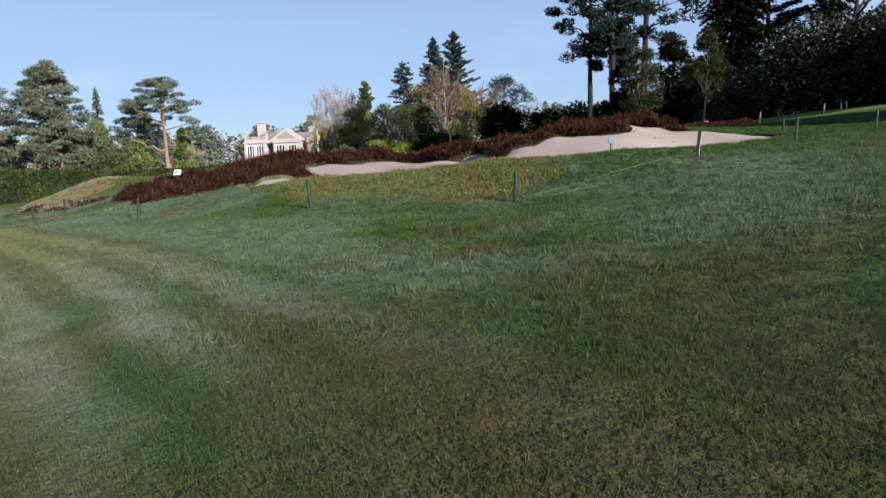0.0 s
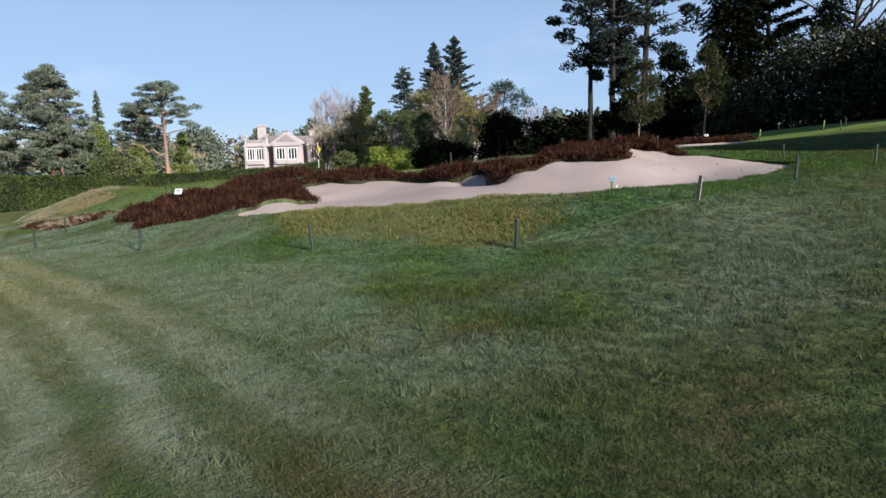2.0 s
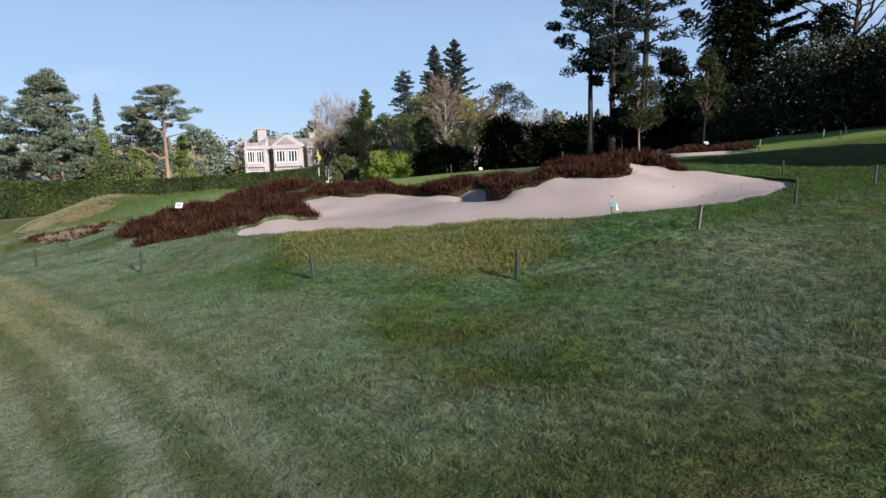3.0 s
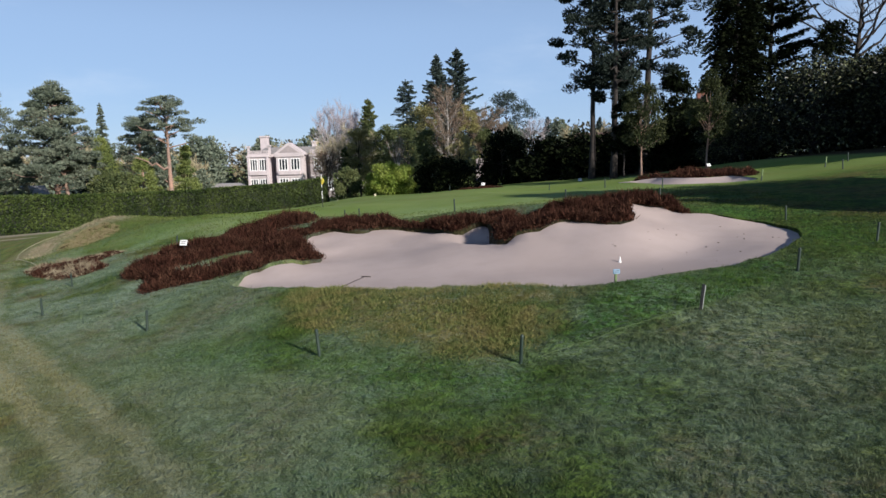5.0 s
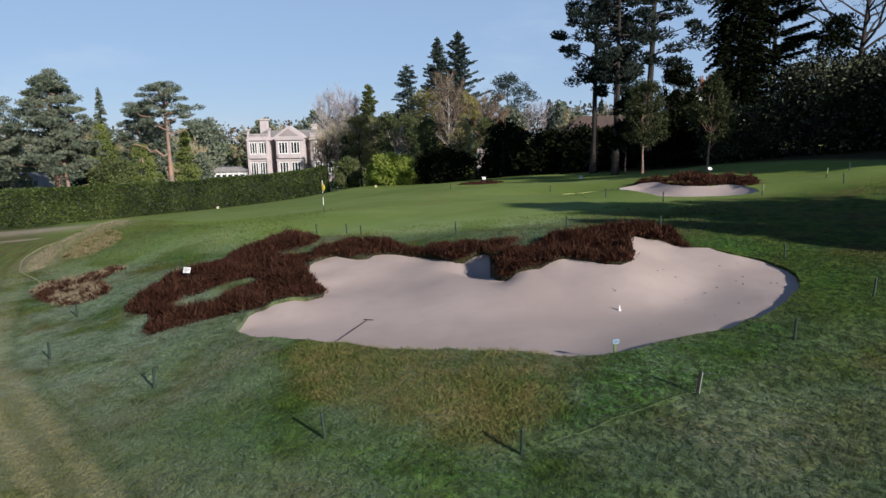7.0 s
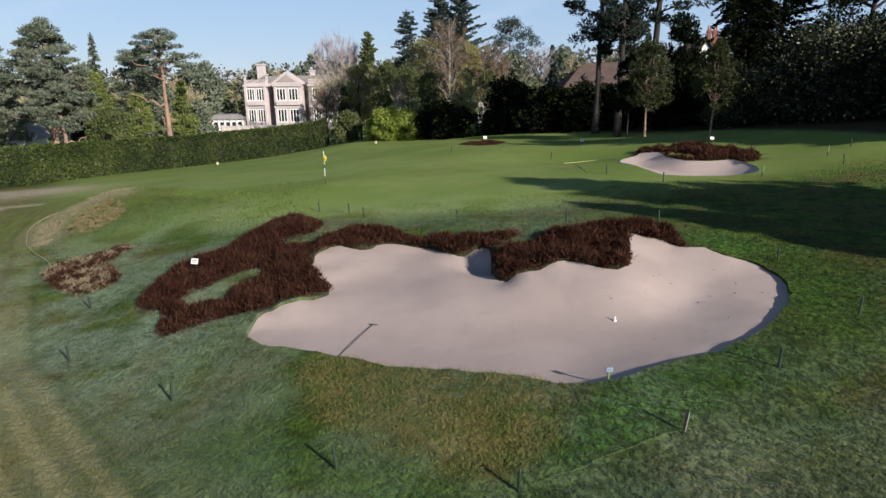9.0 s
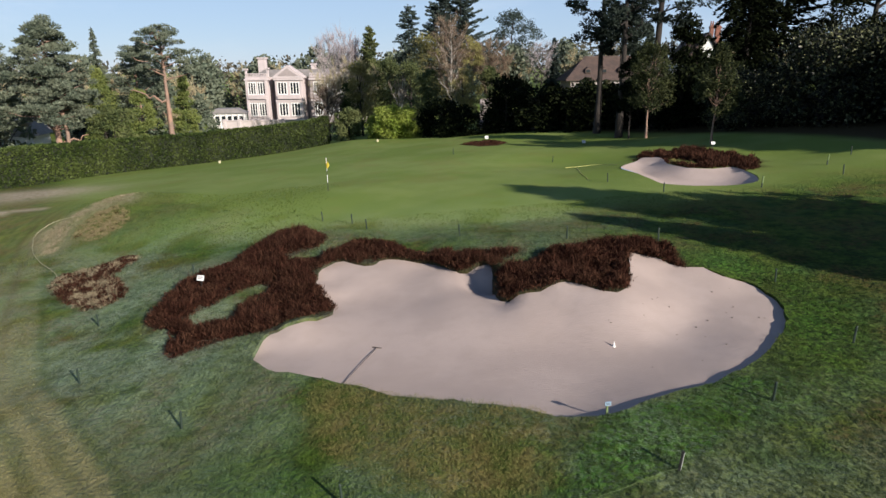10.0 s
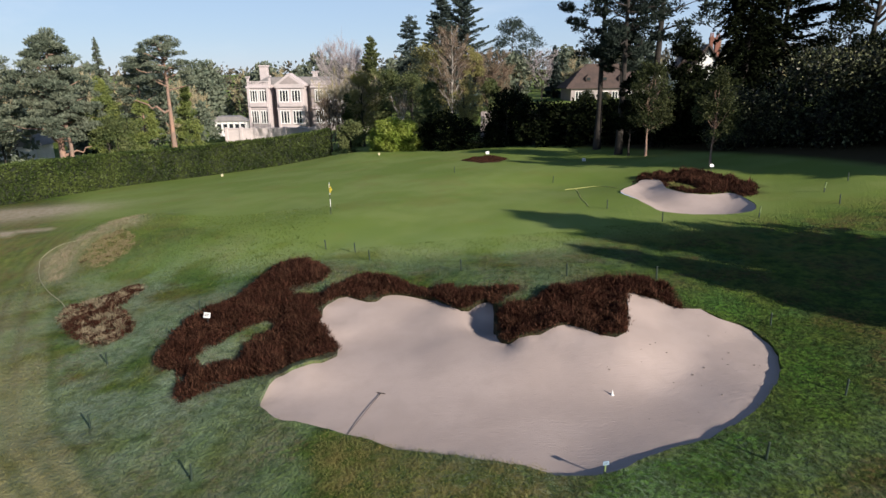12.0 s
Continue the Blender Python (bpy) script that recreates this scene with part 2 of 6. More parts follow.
def sand_mat():
    m, nt, b = node_mat("bunker_sand")
    col = mix(nt, noise_fac(nt, 0.35, 4, 0.38, 0.64), (0.385, 0.310, 0.282), (0.430, 0.348, 0.318))
    col = mix(nt, arith(nt, "MULTIPLY", noise_fac(nt, 1.7, 5, 0.45, 0.65), 0.18), col, (0.340, 0.276, 0.240))
    rake = noise_fac(nt, 5.0, 3, 0.3, 0.7, stretch=(0.6, 4.0, 1.0))
    grain = noise_fac(nt, 60.0, 2, 0.3, 0.7)
    col = mix(nt, arith(nt, "MULTIPLY", grain, 0.12), col, (0.33, 0.262, 0.218))
    nt.links.new(col, b.inputs["Base Color"])
    b.inputs["Roughness"].default_value = 0.95
    b.inputs["Specular IOR Level"].default_value = 0.1
    bump(nt, b, arith(nt, "ADD", rake, arith(nt, "MULTIPLY", grain, 0.6)), 0.35, 0.012)
    return m


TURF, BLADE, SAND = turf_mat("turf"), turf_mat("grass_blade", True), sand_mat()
HEATHER = leaf_mat("heather_sprig", (0.013, 0.006, 0.004), (0.108, 0.044, 0.029), 0.85, 0.15, (0.138, 0.074, 0.045), 0.05, 1.6, 1.9)
STRAW = leaf_mat("straw_grass", (0.10, 0.105, 0.030), (0.34, 0.28, 0.16), 0.8, 0.2, (0.26, 0.21, 0.12), 0.15, 1.0)
PALESTRAW = leaf_mat("pale_straw", (0.17, 0.145, 0.088), (0.38, 0.32, 0.225), 0.85, 0.2, (0.32, 0.26, 0.17), 0.1, 1.0)
TAWNY = leaf_mat("tawny_grass", (0.064, 0.100, 0.020), (0.250, 0.235, 0.088), 0.8, 0.2, (0.215, 0.172, 0.066), 0.15, 1.3)
# near-black fill that stands for the shade between a hedge's leaves
SHADE = plain_mat("hedge_inner_shade", (0.012, 0.018, 0.008), (0.020, 0.026, 0.012), 2.0, 0.95, 8.0, 0.05)
PINE = leaf_mat("pine_needles", (0.046, 0.066, 0.046), (0.158, 0.186, 0.132), 0.65, 0.12, (0.176, 0.192, 0.132))
FIR = leaf_mat("fir_needles", (0.018, 0.030, 0.029), (0.064, 0.086, 0.080), 0.7, 0.10, (0.070, 0.090, 0.070), 0.12)
HOLLY = leaf_mat("young_tree_leaf", (0.010, 0.016, 0.006), (0.082, 0.096, 0.036), 0.6, 0.12, (0.115, 0.120, 0.046), 0.15, 0.6, 2.2)
CYPRESS = leaf_mat("cypress_scales", (0.062, 0.097, 0.025), (0.186, 0.221, 0.067), 0.65, 0.2, (0.221, 0.248, 0.069))
LAUREL = leaf_mat("laurel_leaf", (0.016, 0.031, 0.008), (0.078, 0.112, 0.030), 0.55, 0.2, (0.112, 0.142, 0.042), 0.2)
LIME = leaf_mat("bright_laurel_leaf", (0.078, 0.124, 0.016), (0.247, 0.325, 0.055), 0.5, 0.3, (0.312, 0.351, 0.078), 0.25)
# the wood's deep shade is put into this near-black leaf colour
SHADED_LEAF = leaf_mat("shaded_evergreen_leaf", (0.0022, 0.004, 0.0016), (0.014, 0.020, 0.007), 0.75, 0.06, (0.024, 0.030, 0.011), 0.05, 0.35, 2.0)
# a few pale leaves paint sun glints, near-black ones the shade between
GLINT_LEAF = leaf_mat("rhododendron_glint_leaf", (0.003, 0.005, 0.002), (0.160, 0.178, 0.078), 0.42, 0.06, (0.34, 0.34, 0.19), 0.2, 0.35, 6.0)
TWIG = leaf_mat("bare_twig", (0.26, 0.22, 0.235), (0.48, 0.42, 0.44), 0.8, 0.1, (0.44, 0.38, 0.38), 0.1)
RUSSET = leaf_mat("russet_twig", (0.130, 0.092, 0.068), (0.275, 0.200, 0.150), 0.8, 0.15, (0.235, 0.182, 0.120), 0.1)
OLIVE = leaf_mat("olive_twig", (0.128, 0.119, 0.046), (0.336, 0.302, 0.128), 0.8, 0.2, (0.296, 0.276, 0.101), 0.1)
TAN = leaf_mat("tan_twig", (0.230, 0.190, 0.115), (0.483, 0.414, 0.276), 0.8, 0.15, (0.391, 0.345, 0.196), 0.1)
# dark copy of PINE: the shade on the tall pines is in the colour
SHADED_PINE = leaf_mat("shaded_pine_needles", (0.006, 0.010, 0.009), (0.030, 0.042, 0.036), 0.7, 0.08, (0.036, 0.048, 0.036), 0.08)
GARDEN = leaf_mat("garden_evergreen_leaf", (0.027, 0.043, 0.016), (0.106, 0.131, 0.053), 0.65, 0.15, (0.144, 0.156, 0.062), 0.15)
HORIZON = leaf_mat("far_wood", (0.060, 0.058, 0.044), (0.130, 0.115, 0.088), 0.9, 0.1, (0.100, 0.105, 0.080), 0.05, 0.05)
BARK_PINE = plain_mat("pine_bark", (0.36, 0.215, 0.155), (0.22, 0.16, 0.13), 0.8, 0.9, 9.0, 0.05)
# bark darkened in colour for trunks that stand in shade or backlit
BARK_SHADED = plain_mat("shaded_bark", (0.020, 0.016, 0.014), (0.036, 0.028, 0.023), 0.8, 0.9, 9.0, 0.05)
BARK_PALE = plain_mat("birch_bark", (0.48, 0.44, 0.40), (0.30, 0.26, 0.23), 1.5, 0.8, 7.0, 0.02)

# ---- mesh helpers ----


def mesh_np(name, verts, faces, material, smooth=False):
    """A mesh from arrays: faces all have the same number of corners."""
    verts, faces = np.asarray(verts, np.float32), np.asarray(faces, np.int32)
    k = faces.shape[1]
    me = bpy.data.meshes.new(name)
    me.vertices.add(len(verts))
    me.vertices.foreach_set("co", verts.ravel())
    me.loops.add(faces.size)
    me.loops.foreach_set("vertex_index", faces.ravel())
    me.polygons.add(len(faces))
    me.polygons.foreach_set("loop_start", np.arange(0, faces.size, k, dtype=np.int32))
    if smooth:
        me.polygons.foreach_set("use_smooth", np.ones(len(faces), bool))
    me.update(calc_edges=True)
    me.validate()
    me.materials.append(material)
    return me


def part(name, bm, material, parent, label=""):
    """Links a bmesh as one mesh object under a thing or a part."""
    me = bpy.data.meshes.new(name)
    bm.normal_update()
    bm.to_mesh(me)
    bm.free()
    me.materials.append(material)
    ob = new(name, me)
    ob.parent = parent
    return tagged(ob, label)


def mesh_part(name, me, parent, label=""):
    ob = new(name, me)
    ob.parent = parent
    return tagged(ob, label)


def box(bm, x0, x1, y0, y1, z0, z1, bevel=0.0):
    r = bmesh.ops.create_cube(bm, size=1.0, matrix=Matrix.Translation(((x0 + x1) / 2, (y0 + y1) / 2, (z0 + z1) / 2)) @ Matrix.Diagonal((x1 - x0, y1 - y0, z1 - z0, 1)))
    if bevel:
        es = list({e for v in r["verts"] for e in v.link_edges})
        bmesh.ops.bevel(bm, geom=es, offset=bevel, segments=1, affect="EDGES")
    return bm


def boxed(*dims, bevel=0.0):
    return box(bmesh.new(), *dims, bevel=bevel)


def tube_arrays(paths, sides=5):
    """Tapered tubes: each path is (points n x 3, radii n). Returns verts, quads."""
    V, Q, base = [], [], 0
    ang = np.linspace(0, 2 * np.pi, sides, endpoint=False)
    for pts, rad in paths:
        pts, rad = np.asarray(pts, float), np.asarray(rad, float)
        d = np.gradient(pts, axis=0)
        d /= np.linalg.norm(d, axis=1)[:, None] + 1e-9
        ref = np.where(np.abs(d[:, 2:3]) > 0.9, [[1.0, 0, 0]], [[0, 0, 1.0]])
        a = np.cross(d, ref)
        a /= np.linalg.norm(a, axis=1)[:, None]
        c = np.cross(d, a)
        ring = pts[:, None] + rad[:, None, None] * (a[:, None] * np.cos(ang)[None, :, None] + c[:, None] * np.sin(ang)[None, :, None])
        n = len(pts)
        V.append(ring.reshape(-1, 3))
        i, j = np.meshgrid(np.arange(n - 1), np.arange(sides), indexing="ij")
        k = (j + 1) % sides
        Q.append(np.stack([i * sides + j, i * sides + k, (i + 1) * sides + k, (i + 1) * sides + j], -1).reshape(-1, 4) + base)
        base += n * sides
    return np.concatenate(V), np.concatenate(Q)


def leaf_arrays(centres, size, rng, flat=0.0, long=1.8, out=None, lift=0.0):
    """One small leaf, a bent rhombus of two triangles, at each centre. flat: how level they lie; out: ways in which they point."""
    n = len(centres)
    a = rng.normal(size=(n, 3))
    if out is not None:
        a = a * 0.6 + out * 1.2
    a[:, 2] = a[:, 2] * (1 - flat) + lift
    a /= np.linalg.norm(a, axis=1)[:, None] + 1e-9
    b = np.cross(a, rng.normal(size=(n, 3)))
    b /= np.linalg.norm(b, axis=1)[:, None] + 1e-9
    s = (size * rng.uniform(0.6, 1.35, n))[:, None]
    V = np.stack([centres - a * s * long / 2, centres + b * s / 2, centres + a * s * long / 2, centres - b * s / 2], 1).reshape(-1, 3)
    i = np.arange(n)[:, None] * 4
    T = np.concatenate([i + [0, 1, 2], i + [0, 2, 3]], 1).reshape(-1, 3)
    return V, T


def spike_arrays(roots, height, width, rng, lean=0.5, splay=None):
    """One upright blade, a thin triangle, at each root."""
    n = len(roots)
    th = rng.uniform(0, 2 * np.pi, n)
    side = np.stack([np.cos(th), np.sin(th), np.zeros(n)], 1)
    tip = rng.normal(size=(n, 3)) * lean
    tip[:, 2] = 1.0
    tip /= np.linalg.norm(tip, axis=1)[:, None]
    h = (height * rng.uniform(0.5, 1.3, n))[:, None]
    w = (width * rng.uniform(0.6, 1.3, n))[:, None]
    V = np.stack([roots - side * w / 2, roots + side * w / 2, roots + tip * h], 1).reshape(-1, 3)
    return V, np.arange(3 * n).reshape(-1, 3)


def inside(poly, x, y):
    p = np.asarray(poly, float)
    r = np.zeros(np.shape(x), bool)
    for (x0, y0), (x1, y1) in zip(p, np.roll(p, -1, 0)):
        hit = ((y0 > y) != (y1 > y)) & (x < (x1 - x0) * (y - y0) / (y1 - y0 + 1e-12) + x0)
        r ^= hit
    return r


def line_dist(pts, x, y, closed=True):
    p = np.asarray(pts, float)
    q = np.roll(p, -1, 0) if closed else p[1:]
    best = np.full(np.shape(x), 1e9)
    for (x0, y0), (x1, y1) in zip(p if closed else p[:-1], q):
        dx, dy = x1 - x0, y1 - y0
        t = np.clip(((x - x0) * dx + (y - y0) * dy) / (dx * dx + dy * dy + 1e-12), 0, 1)
        best = np.minimum(best, np.hypot(x - x0 - t * dx, y - y0 - t * dy))
    return best


def rounded(pts, step=0.3, rough=0.0, seed=1, closed=True):
    """A smooth curve through the corners of an outline, with a slightly ragged edge."""
    p = np.asarray(pts, float)
    n, rng, out = len(p), np.random.default_rng(seed), []
    for i in range(n if closed else n - 1):
        if closed:
            a, b, c, d = p[i - 1], p[i], p[(i + 1) % n], p[(i + 2) % n]
        else:
            a, b, c, d = p[max(i - 1, 0)], p[i], p[i + 1], p[min(i + 2, n - 1)]
        k = max(1, int(np.hypot(*(c - b)) / step))
        for s in np.arange(k) / k:
            out.append(0.5 * (2 * b + (c - a) * s + (2 * a - 5 * b + 4 * c - d) * s * s + (3 * b - a - 3 * c + d) * s ** 3))
    out = np.array(out)
    return out + rng.normal(size=out.shape) * rough


def smoothstep(a, b, x):
    t = np.clip((x - a) / (b - a), 0, 1)
    return t * t * (3 - 2 * t)


# ---- the lie of the land ----
# plan of the main bunker, the far bunker, the heather, the putting green and the long grass, in metres
BUNKER = [(-6.4, 18.4), (-6.1, 17.6), (-5.5, 16.8), (-4.5, 16.3), (-3.5, 15.7), (-2.6, 15.2), (-1.8, 14.7), (-0.9, 14.4), (0.1, 14.0), (1.0, 13.7), (1.6, 13.4), (2.1, 13.1),
          (2.6, 13.0), (3.0, 13.0), (3.5, 13.1), (4.1, 13.5), (5.0, 13.9), (5.9, 14.2), (7.1, 14.8), (8.0, 15.4), (8.7, 16.1), (9.6, 17.2), (10.2, 18.7), (10.3, 19.8),
          (10.1, 20.7), (9.4, 21.1), (9.1, 21.8), (8.4, 21.8), (7.2, 22.6), (6.6, 22.6), (5.7, 19.8), (4.9, 19.7), (4.2, 20.5), (3.8, 20.6), (2.6, 20.4), (1.6, 20.7),
          (1.5, 22.2), (1.5, 24.1), (0.3, 23.8), (-0.8, 25.1), (-2.7, 25.6), (-3.3, 25.0), (-3.9, 25.1), (-4.5, 25.5), (-5.1, 25.3), (-5.4, 23.5), (-4.3, 21.3), (-4.5, 20.5),
          (-5.3, 19.8), (-6.1, 19.3)]
# how high the lip stands at each of those corners
LIP = [1.41, 1.49, 1.59, 1.67, 1.76, 1.84, 1.89, 1.95, 2.05, 2.12, 2.16, 2.20, 2.23, 2.26, 2.29, 2.27, 2.28, 2.31, 2.40, 2.48, 2.55, 2.56, 2.58, 2.57, 2.61, 2.72, 2.79, 2.79, 2.98, 3.10, 2.80, 2.73, 2.74, 2.77, 2.53, 2.16, 2.28, 2.40, 2.15, 2.07, 2.16, 2.09, 2.10, 2.15, 2.04, 1.83, 1.62, 1.70, 1.84, 1.65]
FAR_BUNKER = [(12.4, 43.3), (14.2, 45.8), (15.5, 47.8), (16.3, 46.7), (15.5, 42.8), (16.0, 40.7), (17.4, 40.0), (18.7, 40.3), (18.9, 38.6), (18.6, 36.5), (17.56, 35.17), (15.93, 34.87), (14.28, 35.21), (12.8, 36.2), (12.6, 38.3), (12.4, 40.6)]
HEATHER_LEFT = [(-11.24, 21.28), (-11.26, 22.51), (-11.2, 23.8), (-10.9, 25.1), (-9.9, 26.0), (-9.3, 27.5), (-9.2, 31.2), (-8.3, 32.2), (-6.7, 30.5), (-5.6, 27.8), (-5.7, 26.9), (-6.7, 26.4), (-6.8, 26.0), (-6.2, 25.9), (-5.61, 25.75), (-5.47, 24.02), (-4.37, 21.77), (-4.24, 21.04), (-5.02, 20.58), (-6.3, 19.6), (-7.33, 19.61), (-7.93, 19.21), (-8.52, 18.72), (-9.03, 18.26), (-9.33, 18.56), (-9.45, 19.29), (-9.66, 20.12), (-10.16, 20.62), (-11.24, 21.28)]
GRASS_TONGUE = [(-9.35, 20.82), (-9.6, 21.7), (-9.01, 22.84), (-8.16, 23.72), (-7.43, 24.16), (-7.18, 23.72), (-7.79, 22.51), (-8.16, 21.19), (-8.87, 20.6)]
HEATHER_TOP = [(-6.2, 25.8), (-5.01, 26.35), (-4.49, 27.15), (-3.89, 27.79), (-2.88, 27.73), (-2.48, 26.88), (-1.5, 26.1), (-0.7, 26.18), (-0.0, 25.7), (0.4, 24.95), (1.1, 24.95), (1.8, 24.95), (2.82, 24.4), (2.31, 24.0), (1.7, 23.55), (1.0, 23.3), (0.51, 23.44), (-0.3, 23.9), (-1.5, 24.9), (-2.69, 25.35), (-3.79, 25.0), (-4.48, 25.2), (-5.12, 24.59), (-5.61, 24.65)]
HEATHER_RIGHT = [(1.37, 20.53), (1.65, 22.9), (2.21, 23.05), (2.78, 23.16), (3.51, 23.65), (4.14, 24.02), (4.61, 23.54), (5.4, 24.05), (6.3, 24.43), (7.04, 24.2), (7.97, 24.2), (8.49, 23.74), (8.58, 22.77), (8.26, 21.7), (7.9, 22.0), (7.07, 22.15), (6.42, 21.9), (5.77, 19.77), (5.13, 19.47), (4.57, 19.69), (3.91, 20.3), (2.97, 20.44), (2.19, 20.22)]
HEATHER_WEST = [(-18.66, 27.83), (-18.91, 29.34), (-18.11, 29.95), (-17.21, 31.04), (-16.51, 32.13), (-15.46, 30.6), (-15.7, 29.13), (-15.67, 28.15), (-14.29, 26.72), (-13.43, 24.85), (-13.73, 24.25), (-14.15, 23.69), (-15.13, 24.05), (-16.84, 25.55)]
HEATHER_FAR = [(14.5, 47.4), (16.0, 50.6), (17.5, 50.2), (18.8, 49.4), (19.9, 48.9), (20.9, 46.1), (21.3, 44.4), (21.4, 42.0), (19.9, 39.1), (18.9, 38.6), (18.7, 40.3), (17.4, 40.0), (16.0, 40.7), (15.5, 42.8), (16.3, 46.7), (15.5, 47.8)]
HEATHER_REAR = [(2.2, 70.1), (4.0, 72.7), (6.0, 73.3), (7.6, 69.2), (6.3, 66.2), (4.2, 66.2)]
STRAW_FRONT = [(-4.16, 13.47), (-4.31, 15.54), (-3.64, 15.79), (-2.28, 15.13), (-0.2, 14.29), (1.5, 13.67), (2.88, 13.03), (2.15, 12.12), (1.78, 11.22), (1.11, 10.56), (0.41, 10.4), (-0.7, 10.6), (-1.98, 11.55)]
LAID_TURF = [(3.0, 13.1), (2.3, 12.2), (1.8, 11.2), (1.1, 10.4), (2.6, 10.6), (4.2, 11.1), (6.2, 12.4), (7.8, 14.4), (6.6, 14.5), (5.0, 13.9), (4.0, 13.4)]
STRAW_WEST = [(-23.1, 37.3), (-23.8, 39.8), (-23.1, 40.9), (-21.6, 41.3), (-20.0, 39.7), (-19.2, 36.8), (-20.26, 35.07)]
BANK = [(-25.7, 38.1), (-26.5, 40.2), (-25.5, 41.3), (-24.0, 43.3), (-22.5, 44.7), (-22.8, 46.2), (-21.3, 42.2), (-23.1, 41.2), (-23.9, 39.5), (-23.3, 37.3), (-21.81, 33.73), (-22.88, 34.32)]
GREEN = [(-18.8, 41.7), (-21.7, 49.6), (-20.6, 58.7), (-13.1, 64.6), (-1.2, 61.3), (7.4, 55.0), (9.1, 44.2), (8.52, 34.37), (6.67, 30.48), (2.94, 29.83), (-2.8, 32.1), (-7.5, 34.7), (-12.1, 36.0), (-15.8, 38.0)]
BUGGY_TRACK = [(0.9, 1.0), (-0.2, 3.61), (-1.3, 4.92), (-3.0, 7.21), (-4.9, 9.4), (-7.84, 12.57), (-13.0, 18.2), (-17.13, 24.9), (-22.38, 34.09), (-25.5, 40.0), (-26.7, 46.9), (-29.1, 56.1)]
# lawn under the trees of the wood, coloured near black for its deep shade
WOOD_SHADE = [(-2, 92), (4, 87), (11, 80), (17.6, 72.5), (22.5, 65), (25.0, 53), (28.0, 46), (30, 40), (42, 34), (75, 55), (70, 100), (0, 104)]
# the general slope, then mounds and hollows: place, half widths, height
SLOPE = [2.161, 0.084, -1.211, -0.572, 2.222, 0.379, 0.029, 0.577, 0.03, 0.369]
MOUNDS = [(2, 26, 5, 2.5, 0.62), (-10.5, 26, 2.5, 3.5, 0.44), (-16.5, 31, 3, 4, -1.02), (-22, 43, 4, 5, 1.21), (-8, 42, 6, 6, 0.37), (6, 24, 4, 2.2, 0.45), (-14, 21, 3, 3, -0.34), (10, 50, 6, 6, -0.88), (-11, 82, 8, 8, 0.88), (15, 64, 9, 9, -0.93), (-16, 38, 4, 4, 0.67), (-27, 37, 5, 6, -1.25), (0, 36, 7, 6, 0.09), (-6, 28.5, 3, 3, 0.9), (-12, 36, 4, 4, 0.39)]
KNOLLS = [(-7.2, 14.7, 2.2, -0.11), (-13.3, 22.2, 2.5, -0.05), (4.1, 11.2, 2.2, 0.12), (0.8, 10.3, 2.2, -0.15), (7.1, 13.3, 2.2, 0.12), (-9.2, 18.4, 2.0, 0.07), (-11.4, 21.7, 2.0, 0.1), (-1.7, 11.6, 2.2, 0.14), (-19.1, 28.1, 3.0, 0.06), (-16.1, 30.4, 3.0, 0.76), (-23.3, 37.6, 4.0, -0.27), (18.1, 36.2, 4.0, -0.25), (21.8, 43, 5.0, -0.47), (-0.9, 7.0, 2.0, -0.06), (5.4, 27.9, 3.0, 0.1), (0.5, 28.2, 3.0, 0.28), (-6.4, 18.4, 1.8, 0.16), (-3.5, 15.7, 1.8, 0.35), (0.1, 14.0, 1.8, 0.36), (2.6, 13.0, 1.8, 0.34), (5.0, 13.9, 1.8, 0.17), (8.7, 16.1, 1.8, 0.18), (10.1, 20.7, 1.8, -0.12), (7.2, 22.6, 1.8, 0.04), (-5.1, 25.3, 1.8, 0.04)]


def cubic(k, u, v):
    terms = [(i, j) for i in range(4) for j in range(4) if i + j <= 3]
    return sum(a * u ** i * v ** j for a, (i, j) in zip(k, terms))


def land(x, y):
    """Height of the land before the bunkers were dug."""
    x, y = np.asarray(x, float), np.asarray(y, float)
    xs = 38.5 * np.tanh((x + 8) / 38.5) - 8
    ys = 42 + 52 * np.tanh((y - 42) / 52)
    z = cubic(SLOPE, xs / 25, (ys - 42) / 35)
    for a, b, s, q, h in MOUNDS:
        z = z + h * np.exp(-((xs - a) / s) ** 2 - ((ys - b) / q) ** 2)
    for a, b, r, h in KNOLLS:
        z = z + h * np.exp(-(((x - a) ** 2 + (y - b) ** 2) / r ** 2))
    return z


def rim(x, y):
    """Height of the bunker's lip, from its nearest corners."""
    x, y = np.asarray(x, float), np.asarray(y, float)
    top, low = 0.0, 0.0
    for (a, b), h in zip(BUNKER, LIP):
        w = ((x - a) ** 2 + (y - b) ** 2 + 0.12) ** -2.5
        top, low = top + w * h, low + w
    return top / low


EDGE = rounded(BUNKER, 0.28, 0.025, 3)
FAR_EDGE = rounded(FAR_BUNKER, 0.6, 0.04, 4)
FAR_GAP = [(16.3, 45.9), (15.9, 43.4), (16.6, 41.6), (17.4, 41.6), (17.3, 43.6), (17.0, 45.2)]
FAR_NOTCH = [(17.5, 40.7), (18.4, 43.0), (19.2, 43.6), (19.6, 42.0), (19.0, 40.3)]
HEATHERS = (HEATHER_LEFT, HEATHER_TOP, HEATHER_RIGHT, HEATHER_WEST, HEATHER_FAR, HEATHER_REAR)


def ripple(x, y, k, seed):
    r = np.random.default_rng(seed)
    z = 0
    for _ in range(7):
        a, f, p = r.uniform(0, 2 * np.pi), k * r.uniform(0.6, 1.7), r.uniform(0, 6.28)
        z = z + np.sin((x * np.cos(a) + y * np.sin(a)) * f + p)
    return z / 7


